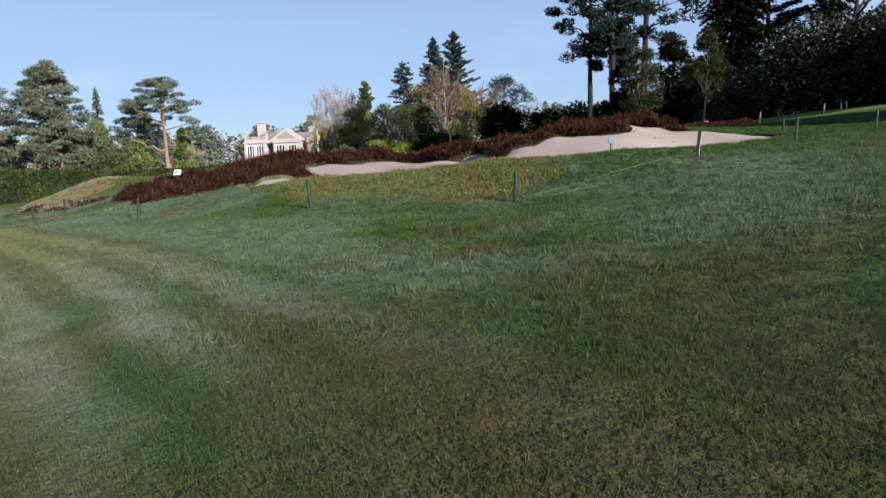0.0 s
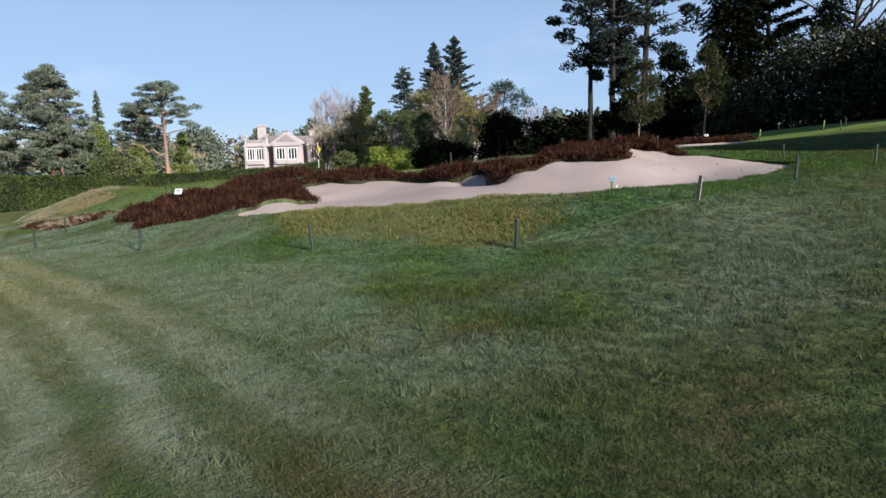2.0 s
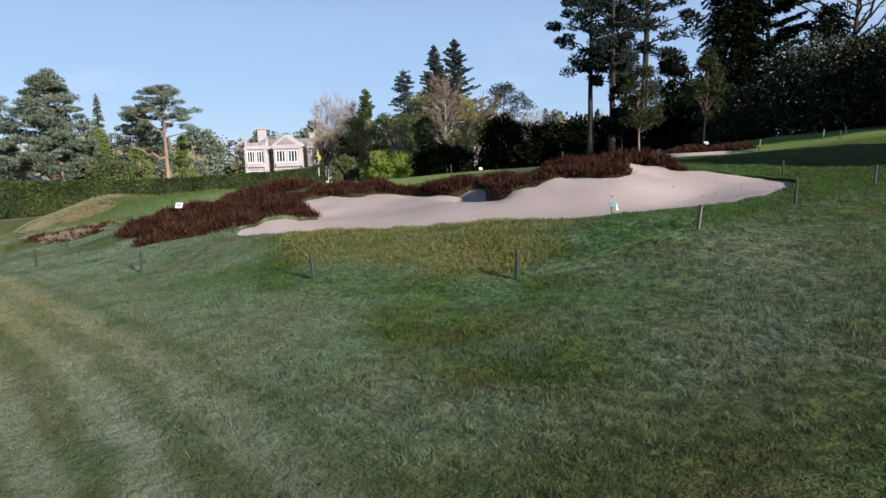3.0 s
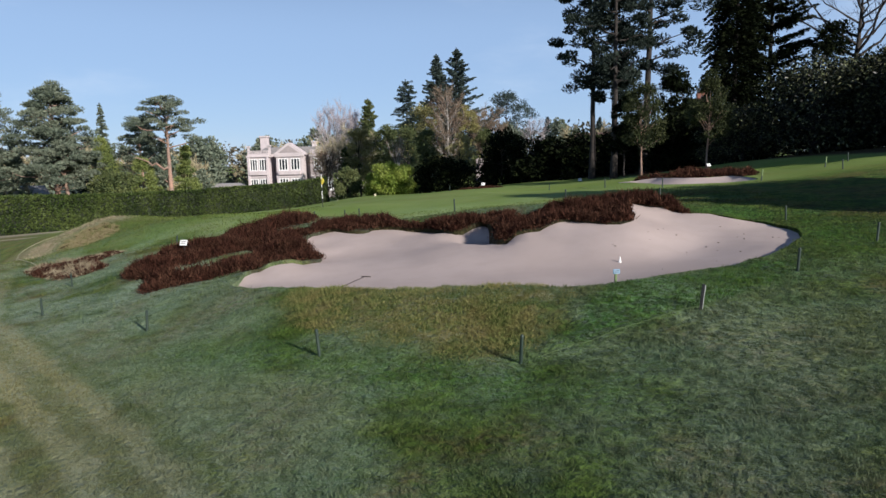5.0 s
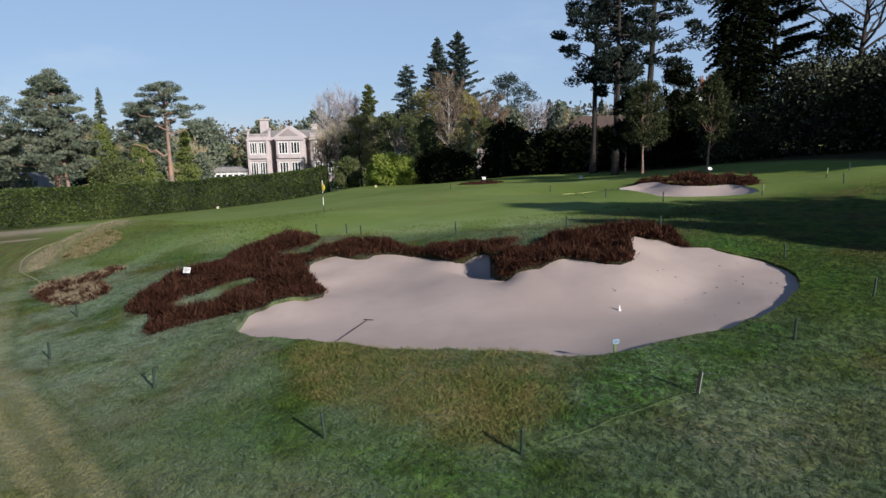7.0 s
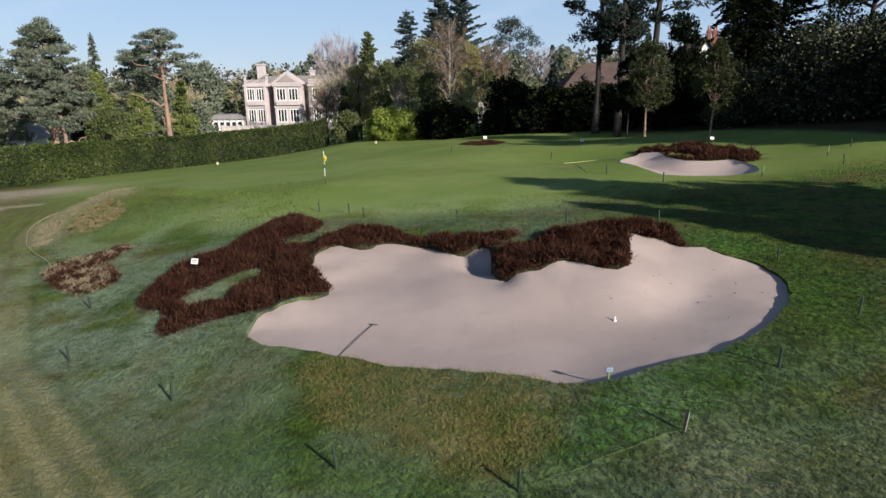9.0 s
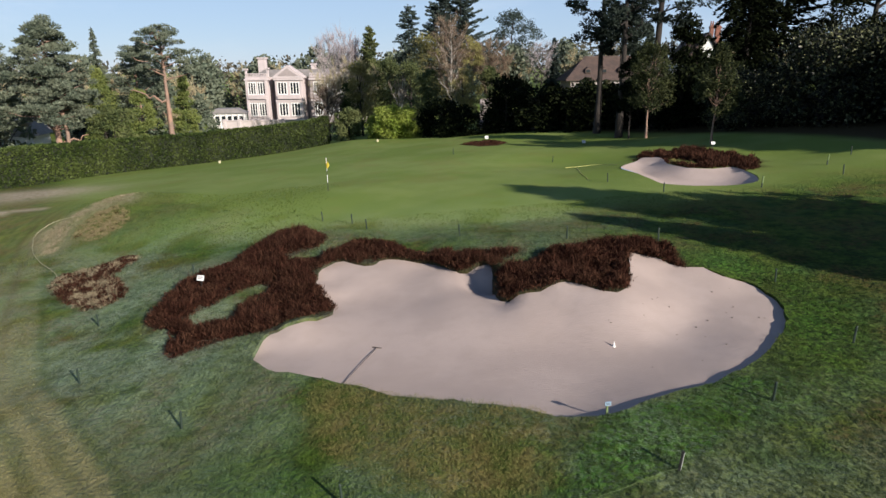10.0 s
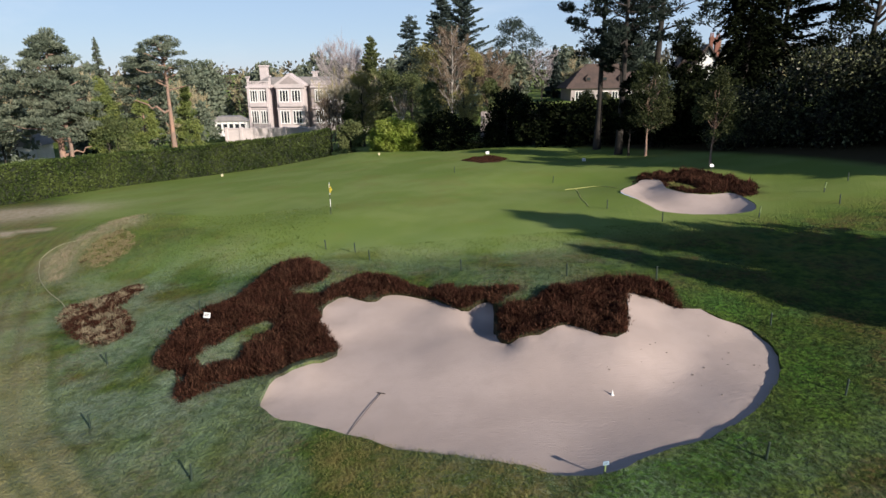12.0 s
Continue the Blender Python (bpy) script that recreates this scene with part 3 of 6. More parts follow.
def heather_mask(x, y):
    m = np.zeros(np.shape(x), bool)
    for h in HEATHERS:
        m |= inside(h, x, y)
    return m & ~inside(GRASS_TONGUE, x, y) & ~inside(FAR_GAP, x, y) & ~inside(FAR_NOTCH, x, y)


def ground_z(x, y):
    """Height of the turf: the land, drawn to the bunkers' rims."""
    x, y = np.asarray(x, float), np.asarray(y, float)
    d = line_dist(EDGE[::3], x, y)
    near = np.exp(-(d / np.where(y < 18.5 + 0.1 * x, 1.6, 0.8)) ** 2)
    z = land(x, y)
    z = z * (1 - near) + (rim(x, y) + 0.05) * near
    for bed, rise in ((HEATHER_RIGHT, 0.12), (HEATHER_TOP, 0.05)):
        z = z + rise * np.where(inside(bed, x, y), smoothstep(0, 0.55, line_dist(bed, x, y)), 0.0)
    fade = np.exp(-np.maximum(0, np.abs(y - 15) - 30) / 20)
    return z + (0.035 * ripple(x, y, 1.1, 5) + 0.018 * ripple(x, y, 3.1, 6)) * fade


def sand_z(x, y):
    """Height of the sand in the main bunker."""
    x, y = np.asarray(x, float), np.asarray(y, float)
    d = line_dist(EDGE, x, y)
    back = 1 / (1 + np.exp(-(y - 19.2) / 0.8))
    lip = 0.05 + 0.11 * (1 - back) + 0.56 * np.exp(-((x - 1.2) / 0.9) ** 2 - ((y - 22.5) / 1.0) ** 2) - 0.11 * smoothstep(1.5, 5.0, x) + 0.05 * smoothstep(8.2, 9.6, x)
    floor = 1.68 + 0.055 * x + 0.02 * (y - 17) + 0.12 * smoothstep(6, 10, x)
    wide = 1.5 + 1.3 * back + 0.9 * smoothstep(6, 9, x) * (1 - back)
    return floor + (rim(x, y) - lip - floor) * np.exp(-(d / wide) ** 1.3) + 0.012 * ripple(x, y, 2.4, 8)


def far_sand_z(x, y):
    d = line_dist(FAR_EDGE, np.asarray(x, float), np.asarray(y, float))
    return land(x, y) - 0.12 - 0.68 * (1 - np.exp(-(d / 1.2) ** 1.3)) + 0.02 * (np.asarray(y) - 34)


def steps(marks):
    """Grid lines: marks are (from, to, spacing); spacing below zero grows outwards."""
    out = []
    for a, b, s in marks:
        out += list(np.arange(a, b, s))
    return np.array(out)


def grow(a, b, first, k=1.35):
    out, s = [], first
    while a < b:
        a += s
        out.append(a)
        s *= k
    return np.array(out)


def turf_masks(me, x, y):
    """What the turf is at each point: mown, long or heathery, and where it is driven on, dewy or dried out."""
    fair = np.where(inside(GREEN, x, y), 1.0, 0.0) * smoothstep(0, 1.2, line_dist(GREEN, x, y))
    apron = smoothstep(28, 33, y - 0.12 * np.abs(x)) * 0.93 * smoothstep(0, 6, x + 28 + 0.6 * np.maximum(y - 40, 0)) * (1 - 0.68 * np.exp(-((x + 20) / 8.0) ** 2 - ((y - 38) / 8) ** 2))
    rough = np.maximum(np.where(inside(STRAW_FRONT, x, y), smoothstep(0, 0.9, line_dist(STRAW_FRONT, x, y)), 0.0), np.where(inside(STRAW_WEST, x, y), 0.9 * smoothstep(0, 1.0, line_dist(STRAW_WEST, x, y)), 0.0))
    west_dry = 1.4 * np.exp(-((x + 41) / 8) ** 2 - ((y - 57) / 4.5) ** 2)
    soil_shade = np.where(heather_mask(x, y), 0.85, 0.0)
    soil_shade = soil_shade * np.where(inside(HEATHER_WEST, x, y), 0.5, 1.0)
    # the wood's shade goes into the same mask as the heather soil
    soil_shade = np.maximum(soil_shade, np.where(inside(WOOD_SHADE, x, y), 0.92 * smoothstep(0, 2.5, line_dist(WOOD_SHADE, x, y)), 0.0))
    near_bed = np.minimum(line_dist(HEATHER_LEFT, x, y), np.minimum(line_dist(HEATHER_TOP, x, y), line_dist(HEATHER_RIGHT, x, y)))
    soil_shade = np.where((near_bed < 0.4) & (line_dist(EDGE[::2], x, y) < 0.3), np.maximum(soil_shade, 0.85), soil_shade)
    td = line_dist(BUGGY_TRACK, x, y, False)
    side = np.where(x < np.interp(y, [p[1] for p in BUGGY_TRACK], [p[0] for p in BUGGY_TRACK]), 1.0, -1.0)
    off = np.clip(td * side, -9, 20)
    dewy = smoothstep(6.5, -1, x - 0.25 * (y - 6)) * (0.20 + 0.80 * smoothstep(4.2, 6.2, y - 0.3 * x)) * (0.35 + 0.65 * smoothstep(16, 9, y))
    dewy = dewy + 0.68 * smoothstep(3.9, 6.0, y - 0.1 * x) * smoothstep(17, 12, y) + 0.80 * np.exp(-((x + 11.5) / 4.5) ** 2 - ((y - 18.5) / 6.0) ** 2)
    dewy = (dewy + 0.40 * np.exp(-((x + 15) / 6.0) ** 2 - ((y - 30) / 6.0) ** 2)) * smoothstep(40, 30, y)
    bank = np.where(inside(BANK, x, y), 1.0, np.exp(-(line_dist(BANK, x, y) / 0.6) ** 2))
    west_dry = west_dry + 0.42 * bank + (line_dist([(-40, 46.6), (-34.4, 47.2), (-31.5, 47.4)], x, y, False) < 0.7)
    lush = np.where(inside(LAID_TURF, x, y), smoothstep(0, 0.25, line_dist(LAID_TURF, x, y)), 0.0)
    lush = lush + 0.75 * np.exp(-((line_dist(EDGE[::3], x, y) - 0.9) / 1.1) ** 2) * smoothstep(3, 7, x)
    lush = np.maximum(lush, 0.8 * np.exp(-(line_dist([(-5.2, 12.4), (-1.5, 10.4), (1.5, 9.0)], x, y, False) / 0.9) ** 2))
    lush = np.maximum(lush, 0.55 * np.exp(-(line_dist([(-17, 36), (-12.5, 31), (-9.5, 29.5)], x, y, False) / 1.6) ** 2))
    for nm, ch in (("zone", (np.maximum(fair, apron), rough, soil_shade)), ("wear", (off, np.clip(dewy, 0, 1), np.clip(west_dry, 0, 1)))):
        at = me.attributes.new(nm, "FLOAT_COLOR", "POINT")
        last = np.clip(lush, 0, 1) if nm == "zone" else (0.22 + 0.78 * smoothstep(19, 11, y)) * (0.35 + 0.65 * smoothstep(2.5, 6.0, y))
        at.data.foreach_set("color", np.stack([*ch, last], 1).astype(np.float32).ravel())


def build_ground():
    from_x = np.concatenate([-60 - grow(0, 2400, 4)[::-1], steps([(-60, -14, 1.2), (-14, 14, 0.38), (14, 45, 1.0)]), 45 + grow(0, 2400, 3)])
    from_y = np.concatenate([-12 - grow(0, 2400, 4)[::-1], steps([(-12, 1, 1.2), (1, 29, 0.4), (29, 100, 1.1)]), 100 + grow(0, 2600, 3)])
    gx, gy = np.meshgrid(from_x, from_y, indexing="ij")
    rng = np.random.default_rng(11)
    small = (np.abs(gx) < 14) & (gy > 1) & (gy < 29)
    gx = gx + small * rng.uniform(-0.1, 0.1, gx.shape)
    gy = gy + small * rng.uniform(-0.1, 0.1, gx.shape)
    x, y = gx.ravel(), gy.ravel()
    keep = (line_dist(EDGE, x, y) > 0.13) & (line_dist(FAR_EDGE, x, y) > 0.3)
    x, y = x[keep], y[keep]
    pts = np.concatenate([np.stack([x, y], 1), EDGE, FAR_EDGE])
    n0, n1 = len(x), len(EDGE)
    edges = [(n0 + i, n0 + (i + 1) % n1) for i in range(n1)]
    m0, m1 = n0 + n1, len(FAR_EDGE)
    edges += [(m0 + i, m0 + (i + 1) % m1) for i in range(m1)]
    from mathutils.geometry import delaunay_2d_cdt
    vo, _, fo, *_ = delaunay_2d_cdt([Vector(p) for p in pts.tolist()], edges, [], 0, 1e-5)
    v = np.array([(p.x, p.y) for p in vo])
    f = np.array([t for t in fo if len(t) == 3])
    c = v[f].mean(1)
    e1, e2 = v[f[:, 1]] - v[f[:, 0]], v[f[:, 2]] - v[f[:, 0]]
    flip = e1[:, 0] * e2[:, 1] - e1[:, 1] * e2[:, 0] < 0
    f[flip] = f[flip][:, ::-1]
    in_a, in_b = inside(EDGE, c[:, 0], c[:, 1]), inside(FAR_EDGE, c[:, 0], c[:, 1])

    def sub(sel, zf):
        used, idx = np.unique(f[sel], return_inverse=True)
        p = v[used]
        return np.column_stack([p, zf(p[:, 0], p[:, 1])]), idx.reshape(-1, 3)

    gv, gf = sub(~(in_a | in_b), ground_z)
    # turf lips that turn down into the sand
    for edge, zf in ((EDGE, sand_z), (FAR_EDGE, far_sand_z)):
        n, b = len(edge), len(gv)
        top = ground_z(edge[:, 0], edge[:, 1])
        low = zf(edge[:, 0], edge[:, 1]) - 0.08
        gv = np.concatenate([gv, np.column_stack([edge, top]), np.column_stack([edge, low])])
        i = np.arange(n)
        j = (i + 1) % n
        gf = np.concatenate([gf, np.stack([b + i, b + n + i, b + n + j], 1), np.stack([b + i, b + n + j, b + j], 1)])
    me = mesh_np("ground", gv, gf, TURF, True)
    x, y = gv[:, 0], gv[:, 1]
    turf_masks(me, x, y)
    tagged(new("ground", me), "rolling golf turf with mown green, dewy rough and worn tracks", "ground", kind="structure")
    sv, sf = sub(in_a, sand_z)
    tagged(new("bunker_sand", mesh_np("bunker_sand", sv, sf, SAND, True)), "raked pale pinkish sand filling the large greenside bunker", "bunker", kind="structure")
    fv, ff = sub(in_b, far_sand_z)
    tagged(new("far_bunker_sand", mesh_np("far_bunker_sand", fv, ff, SAND, True)), "pale sand in the small bunker beyond the green", "bunker", kind="structure")


build_ground()


def gz(x, y):
    return float(ground_z(np.array([x]), np.array([y]))[0])


def scatter(poly, per_m2, rng):
    p = np.asarray(poly, float)
    lo, hi = p.min(0), p.max(0)
    n = int((hi - lo).prod() * per_m2)
    q = rng.uniform(lo, hi, (n, 2))
    return q[inside(poly, q[:, 0], q[:, 1])]


def bush_dome(c, per_m2, rng, radius):
    """How high in its own little bush each sprig grows: 1 at a bush's middle, 0 between bushes."""
    lo, hi = c.min(0), c.max(0)
    k = rng.uniform(lo, hi, (max(4, int((hi - lo).prod() * per_m2)), 2))
    best = np.full(len(c), 1e9)
    for i in range(0, len(c), 4000):
        best[i:i + 4000] = np.hypot(c[i:i + 4000, None, 0] - k[None, :, 0], c[i:i + 4000, None, 1] - k[None, :, 1]).min(1)
    return np.sqrt(np.clip(1 - (best / radius) ** 2, 0, 1))


def heather_bed(name, poly, label, per_m2, height, width, seed, material=HEATHER, gap=None, clump=6, patchy=None, bushes=5.0, ragged=0.10):
    """Woody heather: rounded bushes of upright sprigs with dark gaps between them, thinner at the bed's ragged edge."""
    rng = np.random.default_rng(seed)
    out = np.asarray(poly, float)
    mid = out.mean(0)
    c = scatter(mid + (out - mid) * 1.015, per_m2, rng)
    c = c[inside(poly, c[:, 0] + ragged * 2.2 * ripple(c[:, 0], c[:, 1], 4.5, seed + 3), c[:, 1] + ragged * 2.2 * ripple(c[:, 0], c[:, 1], 5.5, seed + 4))]
    c = c[~inside(EDGE, c[:, 0], c[:, 1]) | (line_dist(EDGE[::2], c[:, 0], c[:, 1]) < 0.10)]
    if gap is not None:
        c = c[~inside(gap, c[:, 0] + 0.3 * ripple(c[:, 0], c[:, 1], 3.5, seed + 6), c[:, 1])]
    if patchy is not None:
        c = c[ripple(c[:, 0], c[:, 1], 5.5, seed + 9) + 0.8 * ripple(c[:, 0], c[:, 1], 12.0, seed + 10) > patchy]
    d = line_dist(poly, c[:, 0], c[:, 1])
    if gap is not None:
        d = np.minimum(d, line_dist(gap, c[:, 0], c[:, 1]))
    dome = bush_dome(c, bushes, rng, 0.62 / math.sqrt(bushes) * 1.25)
    keep = rng.uniform(size=len(c)) < (0.45 + d / 0.5) * (0.35 + 0.8 * dome)
    c, d, dome = c[keep], d[keep], dome[keep]
    grow_up = height * (0.5 + 0.5 * smoothstep(0, 0.5, d)) * (0.40 + 0.75 * dome) * (0.92 + 0.6 * ripple(c[:, 0], c[:, 1], 2.2, seed) + 0.3 * ripple(c[:, 0], c[:, 1], 7.5, seed + 50))
    z = ground_z(c[:, 0], c[:, 1])
    V, T, b = [], [], 0
    for k in range(clump):
        r = np.column_stack([c + rng.normal(size=c.shape) * 0.05, z + grow_up * rng.uniform(0, 0.62, len(c)) - 0.02])
        v, t = spike_arrays(r, grow_up * 0.62, width, rng, 0.8)
        V.append(v)
        T.append(t + b)
        b += len(v)
    ob = new(name, mesh_np(name, np.concatenate(V), np.concatenate(T), material))
    return tagged(ob, label, "heather", kind="stuff")


heather_bed("heather", HEATHER_LEFT, "dark reddish-brown winter heather on the mound beside the bunker", 370, 0.44, 0.03, 21, gap=GRASS_TONGUE)
heather_bed("heather", HEATHER_TOP, "dark reddish-brown heather fringing the back lip of the bunker", 430, 0.40, 0.03, 22)
heather_bed("heather", HEATHER_RIGHT, "dark reddish-brown heather draped over the bunker spur", 430, 0.42, 0.03, 23)
heather_bed("heather", HEATHER_WEST, "sparse brown heather mixed with straw-coloured grass", 200, 0.26, 0.035, 24, patchy=-0.75)
heather_bed("straw_grass", HEATHER_WEST, "dry straw grass growing through sparse heather", 90, 0.28, 0.02, 25, PALESTRAW, patchy=-0.12)
heather_bed("heather", HEATHER_FAR, "dark brown heather behind the small far bunker", 120, 0.46, 0.055, 26, gap=FAR_GAP)
heather_bed("straw_grass", FAR_GAP, "tawny grass growing through the heather of the far bunker", 60, 0.22, 0.04, 261, TAWNY)
heather_bed("heather", HEATHER_REAR, "small brown heather patch at the back of the green", 110, 0.20, 0.05, 27)
heather_bed("straw_grass", STRAW_FRONT, "long tawny grass on the bank before the bunker", 420, 0.11, 0.012, 28, TAWNY, clump=4)
heather_bed("straw_grass", STRAW_WEST, "yellowish rough grass on the bank by the track", 150, 0.22, 0.025, 29, STRAW, patchy=-0.25)
heather_bed("heather", STRAW_WEST, "thin brown heather among straw on the bank", 50, 0.22, 0.03, 291, patchy=0.35)
heather_bed("straw_grass", BANK, "pale dead straw on the bank beside the rope", 130, 0.16, 0.02, 292, PALESTRAW, patchy=-0.4, clump=4)

# ---- trees ----


def unit(v):
    v = np.asarray(v, float)
    return v / (np.linalg.norm(v) + 1e-9)


def blob(rng, c, r, n, squash=0.6):
    """Points near the skin of an uneven ellipsoid."""
    d = rng.normal(size=(n, 3))
    d /= np.linalg.norm(d, axis=1)[:, None]
    k = rng.uniform(0.45, 1.05, n)[:, None]
    return np.asarray(c) + d * k * np.array([r, r, r * squash]), d


def limb(rng, a, b, r0, r1, n=5, sag=0.08):
    t = np.linspace(0, 1, n)[:, None]
    p = np.asarray(a) * (1 - t) + np.asarray(b) * t
    L = np.linalg.norm(np.asarray(b) - np.asarray(a))
    p[1:-1] += rng.normal(size=(n - 2, 3)) * sag * L * 0.5
    return p, np.linspace(r0, r1, n)


def stem(rng, H, r, bend=0.02, n=8, top=0.15):
    z = np.linspace(0, H, n)
    off = np.cumsum(rng.normal(size=(n, 2)) * bend * H / n * 2, axis=0)
    off -= off[0]
    p = np.column_stack([off, z])
    rad = r * (1 - (1 - top) * (z / H) ** 0.9)
    rad[0] *= 1.35
    return p, rad


def on_stem(p, z):
    return np.array([np.interp(z, p[:, 2], p[:, 0]), np.interp(z, p[:, 2], p[:, 1]), z])


def finish_tree(name, tubes, bark, V, T, leaf, label, category="tree", sides=6, crown="crown", bark_label=""):
    root = tagged(new(name), label, category)
    tv, tq = tube_arrays(tubes[:1], 9)
    mesh_part("trunk", mesh_np("trunk", tv, tq, bark, True), root, bark_label)
    if len(tubes) > 1:
        bv, bq = tube_arrays(tubes[1:], sides if len(tubes) < 60 else 3)
        tagged(mesh_part("branchwork", mesh_np("branchwork", bv, bq, bark, True), root), kind="stuff")
    if len(V):
        tagged(mesh_part(crown, mesh_np(crown, np.concatenate(V), np.concatenate(T), leaf), root), kind="stuff")
    return root


def add(V, T, v, t):
    b = sum(len(q) for q in V)
    V.append(v)
    T.append(t + b)


def pine(name, H, spread, low, seed, label, clumps=60, density=130, size=0.30, r=0.35, bark=BARK_PINE, leaf=PINE, dome=0.55, extra=(), lean=0.02, flat=0.32, long=3.2, puff=(0.20, 0.36), cone=False, peak=2.4):
    """A Scots pine: bare trunk, crooked limbs and flat, layered plates of needles. low: share of the height below the crown."""
    rng = np.random.default_rng(seed)
    p, rad = stem(rng, H * 0.97, r, lean)
    tubes, V, T = [(p, rad)], [], []
    for k in range(clumps):
        f = (k + 0.5) / clumps
        z = H * (low + (1 - low) * f ** 0.9)
        u = (z / H - low) / (1 - low)
        reach = spread * (dome + (1 - dome) * math.sin(math.pi * min(1, u * 0.9 + 0.12))) * math.sqrt(max(0.04, 1 - u ** peak))
        if cone:
            reach = spread * (0.08 + 0.92 * (1 - u) ** 0.55) * rng.uniform(0.62, 1.08)
            z += rng.normal() * 0.03 * H
        a = k * 2.399 + rng.uniform(-0.5, 0.5)
        d = reach * rng.uniform(0.35, 1.0)
        root_pt = on_stem(p, max(z - d * 0.35, H * low * 0.8))
        c = on_stem(p, z) + np.array([math.cos(a) * d, math.sin(a) * d, rng.uniform(-0.03, 0.03) * H])
        if d > 0.3 * spread and k % 2 == 0:
            tubes.append(limb(rng, root_pt, c - [0, 0, 0.2], r * 0.28, r * 0.06, 5, 0.12))
        rc = spread * rng.uniform(*puff) * (0.42 + 0.58 * (1 - u) if cone else 1)
        q, o = blob(rng, c, rc, density, flat)
        o[:, 2] += 0.5
        add(V, T, *leaf_arrays(q, size, rng, 0.2, long, o))
    for z, a, d in extra:
        c = on_stem(p, H * z) + np.array([math.cos(a) * d, math.sin(a) * d, 0.05 * H])
        tubes.append(limb(rng, on_stem(p, H * z - 0.4), c, r * 0.45, r * 0.1, 7, 0.12))
    return finish_tree(name, tubes, bark, V, T, leaf, label)


def fir(name, H, R, seed, label, leaf=FIR, per=9, size=0.15, tip=0.06, droop=0.25, low=0.05, sparse=1.0, power=0.85, ragged=0.57):
    """A spruce or fir: whorls of drooping branches, shorter towards the tip, with an uneven outline."""
    rng = np.random.default_rng(seed)
    p, rad = stem(rng, H, 0.016 * H, 0.006)
    tubes, V, T = [(p, rad)], [], []
    z = low * H
    while z < H * (1 - tip * 0.4):
        u = 1 - z / H
        L0 = R * u ** power
        for k in range(per):
            a = rng.uniform(0, 6.283)
            L = L0 * rng.uniform(1.12 - ragged, 1.12 + 0.25 * (ragged > 0.6)) + 0.15
            n = max(4, int(L * 30 * sparse))
            s = rng.uniform(0.15, 1, n) ** 0.8
            w = (1 - s) * 0.22 * L + 0.12
            side = rng.normal(size=n) * w
            zj = z + rng.uniform(-0.6, 0.6) * (H * 0.022 * (0.6 + u) + 0.12)
            q = np.column_stack([np.cos(a) * L * s - np.sin(a) * side, np.sin(a) * L * s + np.cos(a) * side,
                                 zj + 0.22 * L * s - droop * L * s * s * 1.5 + rng.normal(size=n) * 0.10 - np.abs(side) * 0.25])
            o = np.tile([np.cos(a), np.sin(a), -0.1], (n, 1))
            add(V, T, *leaf_arrays(q + on_stem(p, z) * [1, 1, 0], size, rng, 0.3, 3.0, o))
        z += H * 0.022 * (0.6 + u) + 0.12
    n = 40
    q = np.column_stack([rng.normal(size=(n, 2)) * 0.10, H - rng.uniform(0, 1, n) * H * tip])
    add(V, T, *leaf_arrays(q + on_stem(p, H) * [1, 1, 0], size * 0.8, rng, 0.0, 2.0))
    return finish_tree(name, tubes, BARK_SHADED, V, T, leaf, label)


def bushy(name, H, R, seed, label, leaf, clumps=40, density=110, size=0.30, stem_h=0.1, bark=BARK_SHADED, r=0.18, category="tree", squash=0.8, taper=0.6, stems=1):
    """A leafy evergreen tree or shrub: a crown of many uneven clumps of leaves about a short trunk."""
    rng = np.random.default_rng(seed)
    tubes, V, T = [], [], []
    for s in range(stems):
        p, rad = stem(rng, H * 0.8, r, 0.03)
        p = p + np.array([rng.normal() * 0.3 * (s > 0), rng.normal() * 0.3 * (s > 0), 0])
        tubes.append((p, rad))
    p = tubes[0][0]
    for k in range(clumps):
        u = rng.uniform(0, 1) ** 0.9
        z = H * (stem_h + (1 - stem_h) * u * 0.93)
        prof = R * math.sqrt(max(0.05, 1 - abs(2 * u - 0.75) ** 2.2 * taper)) * (1 - 0.55 * taper * u * u)
        a, d = rng.uniform(0, 6.283), prof * rng.uniform(0.2, 0.9) ** 0.6
        c = np.array([math.cos(a) * d, math.sin(a) * d, z])
        rc = R * rng.uniform(0.24, 0.42)
        if k % 3 == 0 and d > 0.3 * R:
            tubes.append(limb(rng, on_stem(p, min(z * 0.7, H * 0.75)), c, r * 0.35, r * 0.08))
        q, o = blob(rng, c, rc, density, squash)
        q[:, 2] = np.maximum(q[:, 2], 0.05)
        add(V, T, *leaf_arrays(q, size, rng, 0.0, 1.9, o, 0.1))
    return finish_tree(name, tubes, bark, V, T, leaf, label, category)


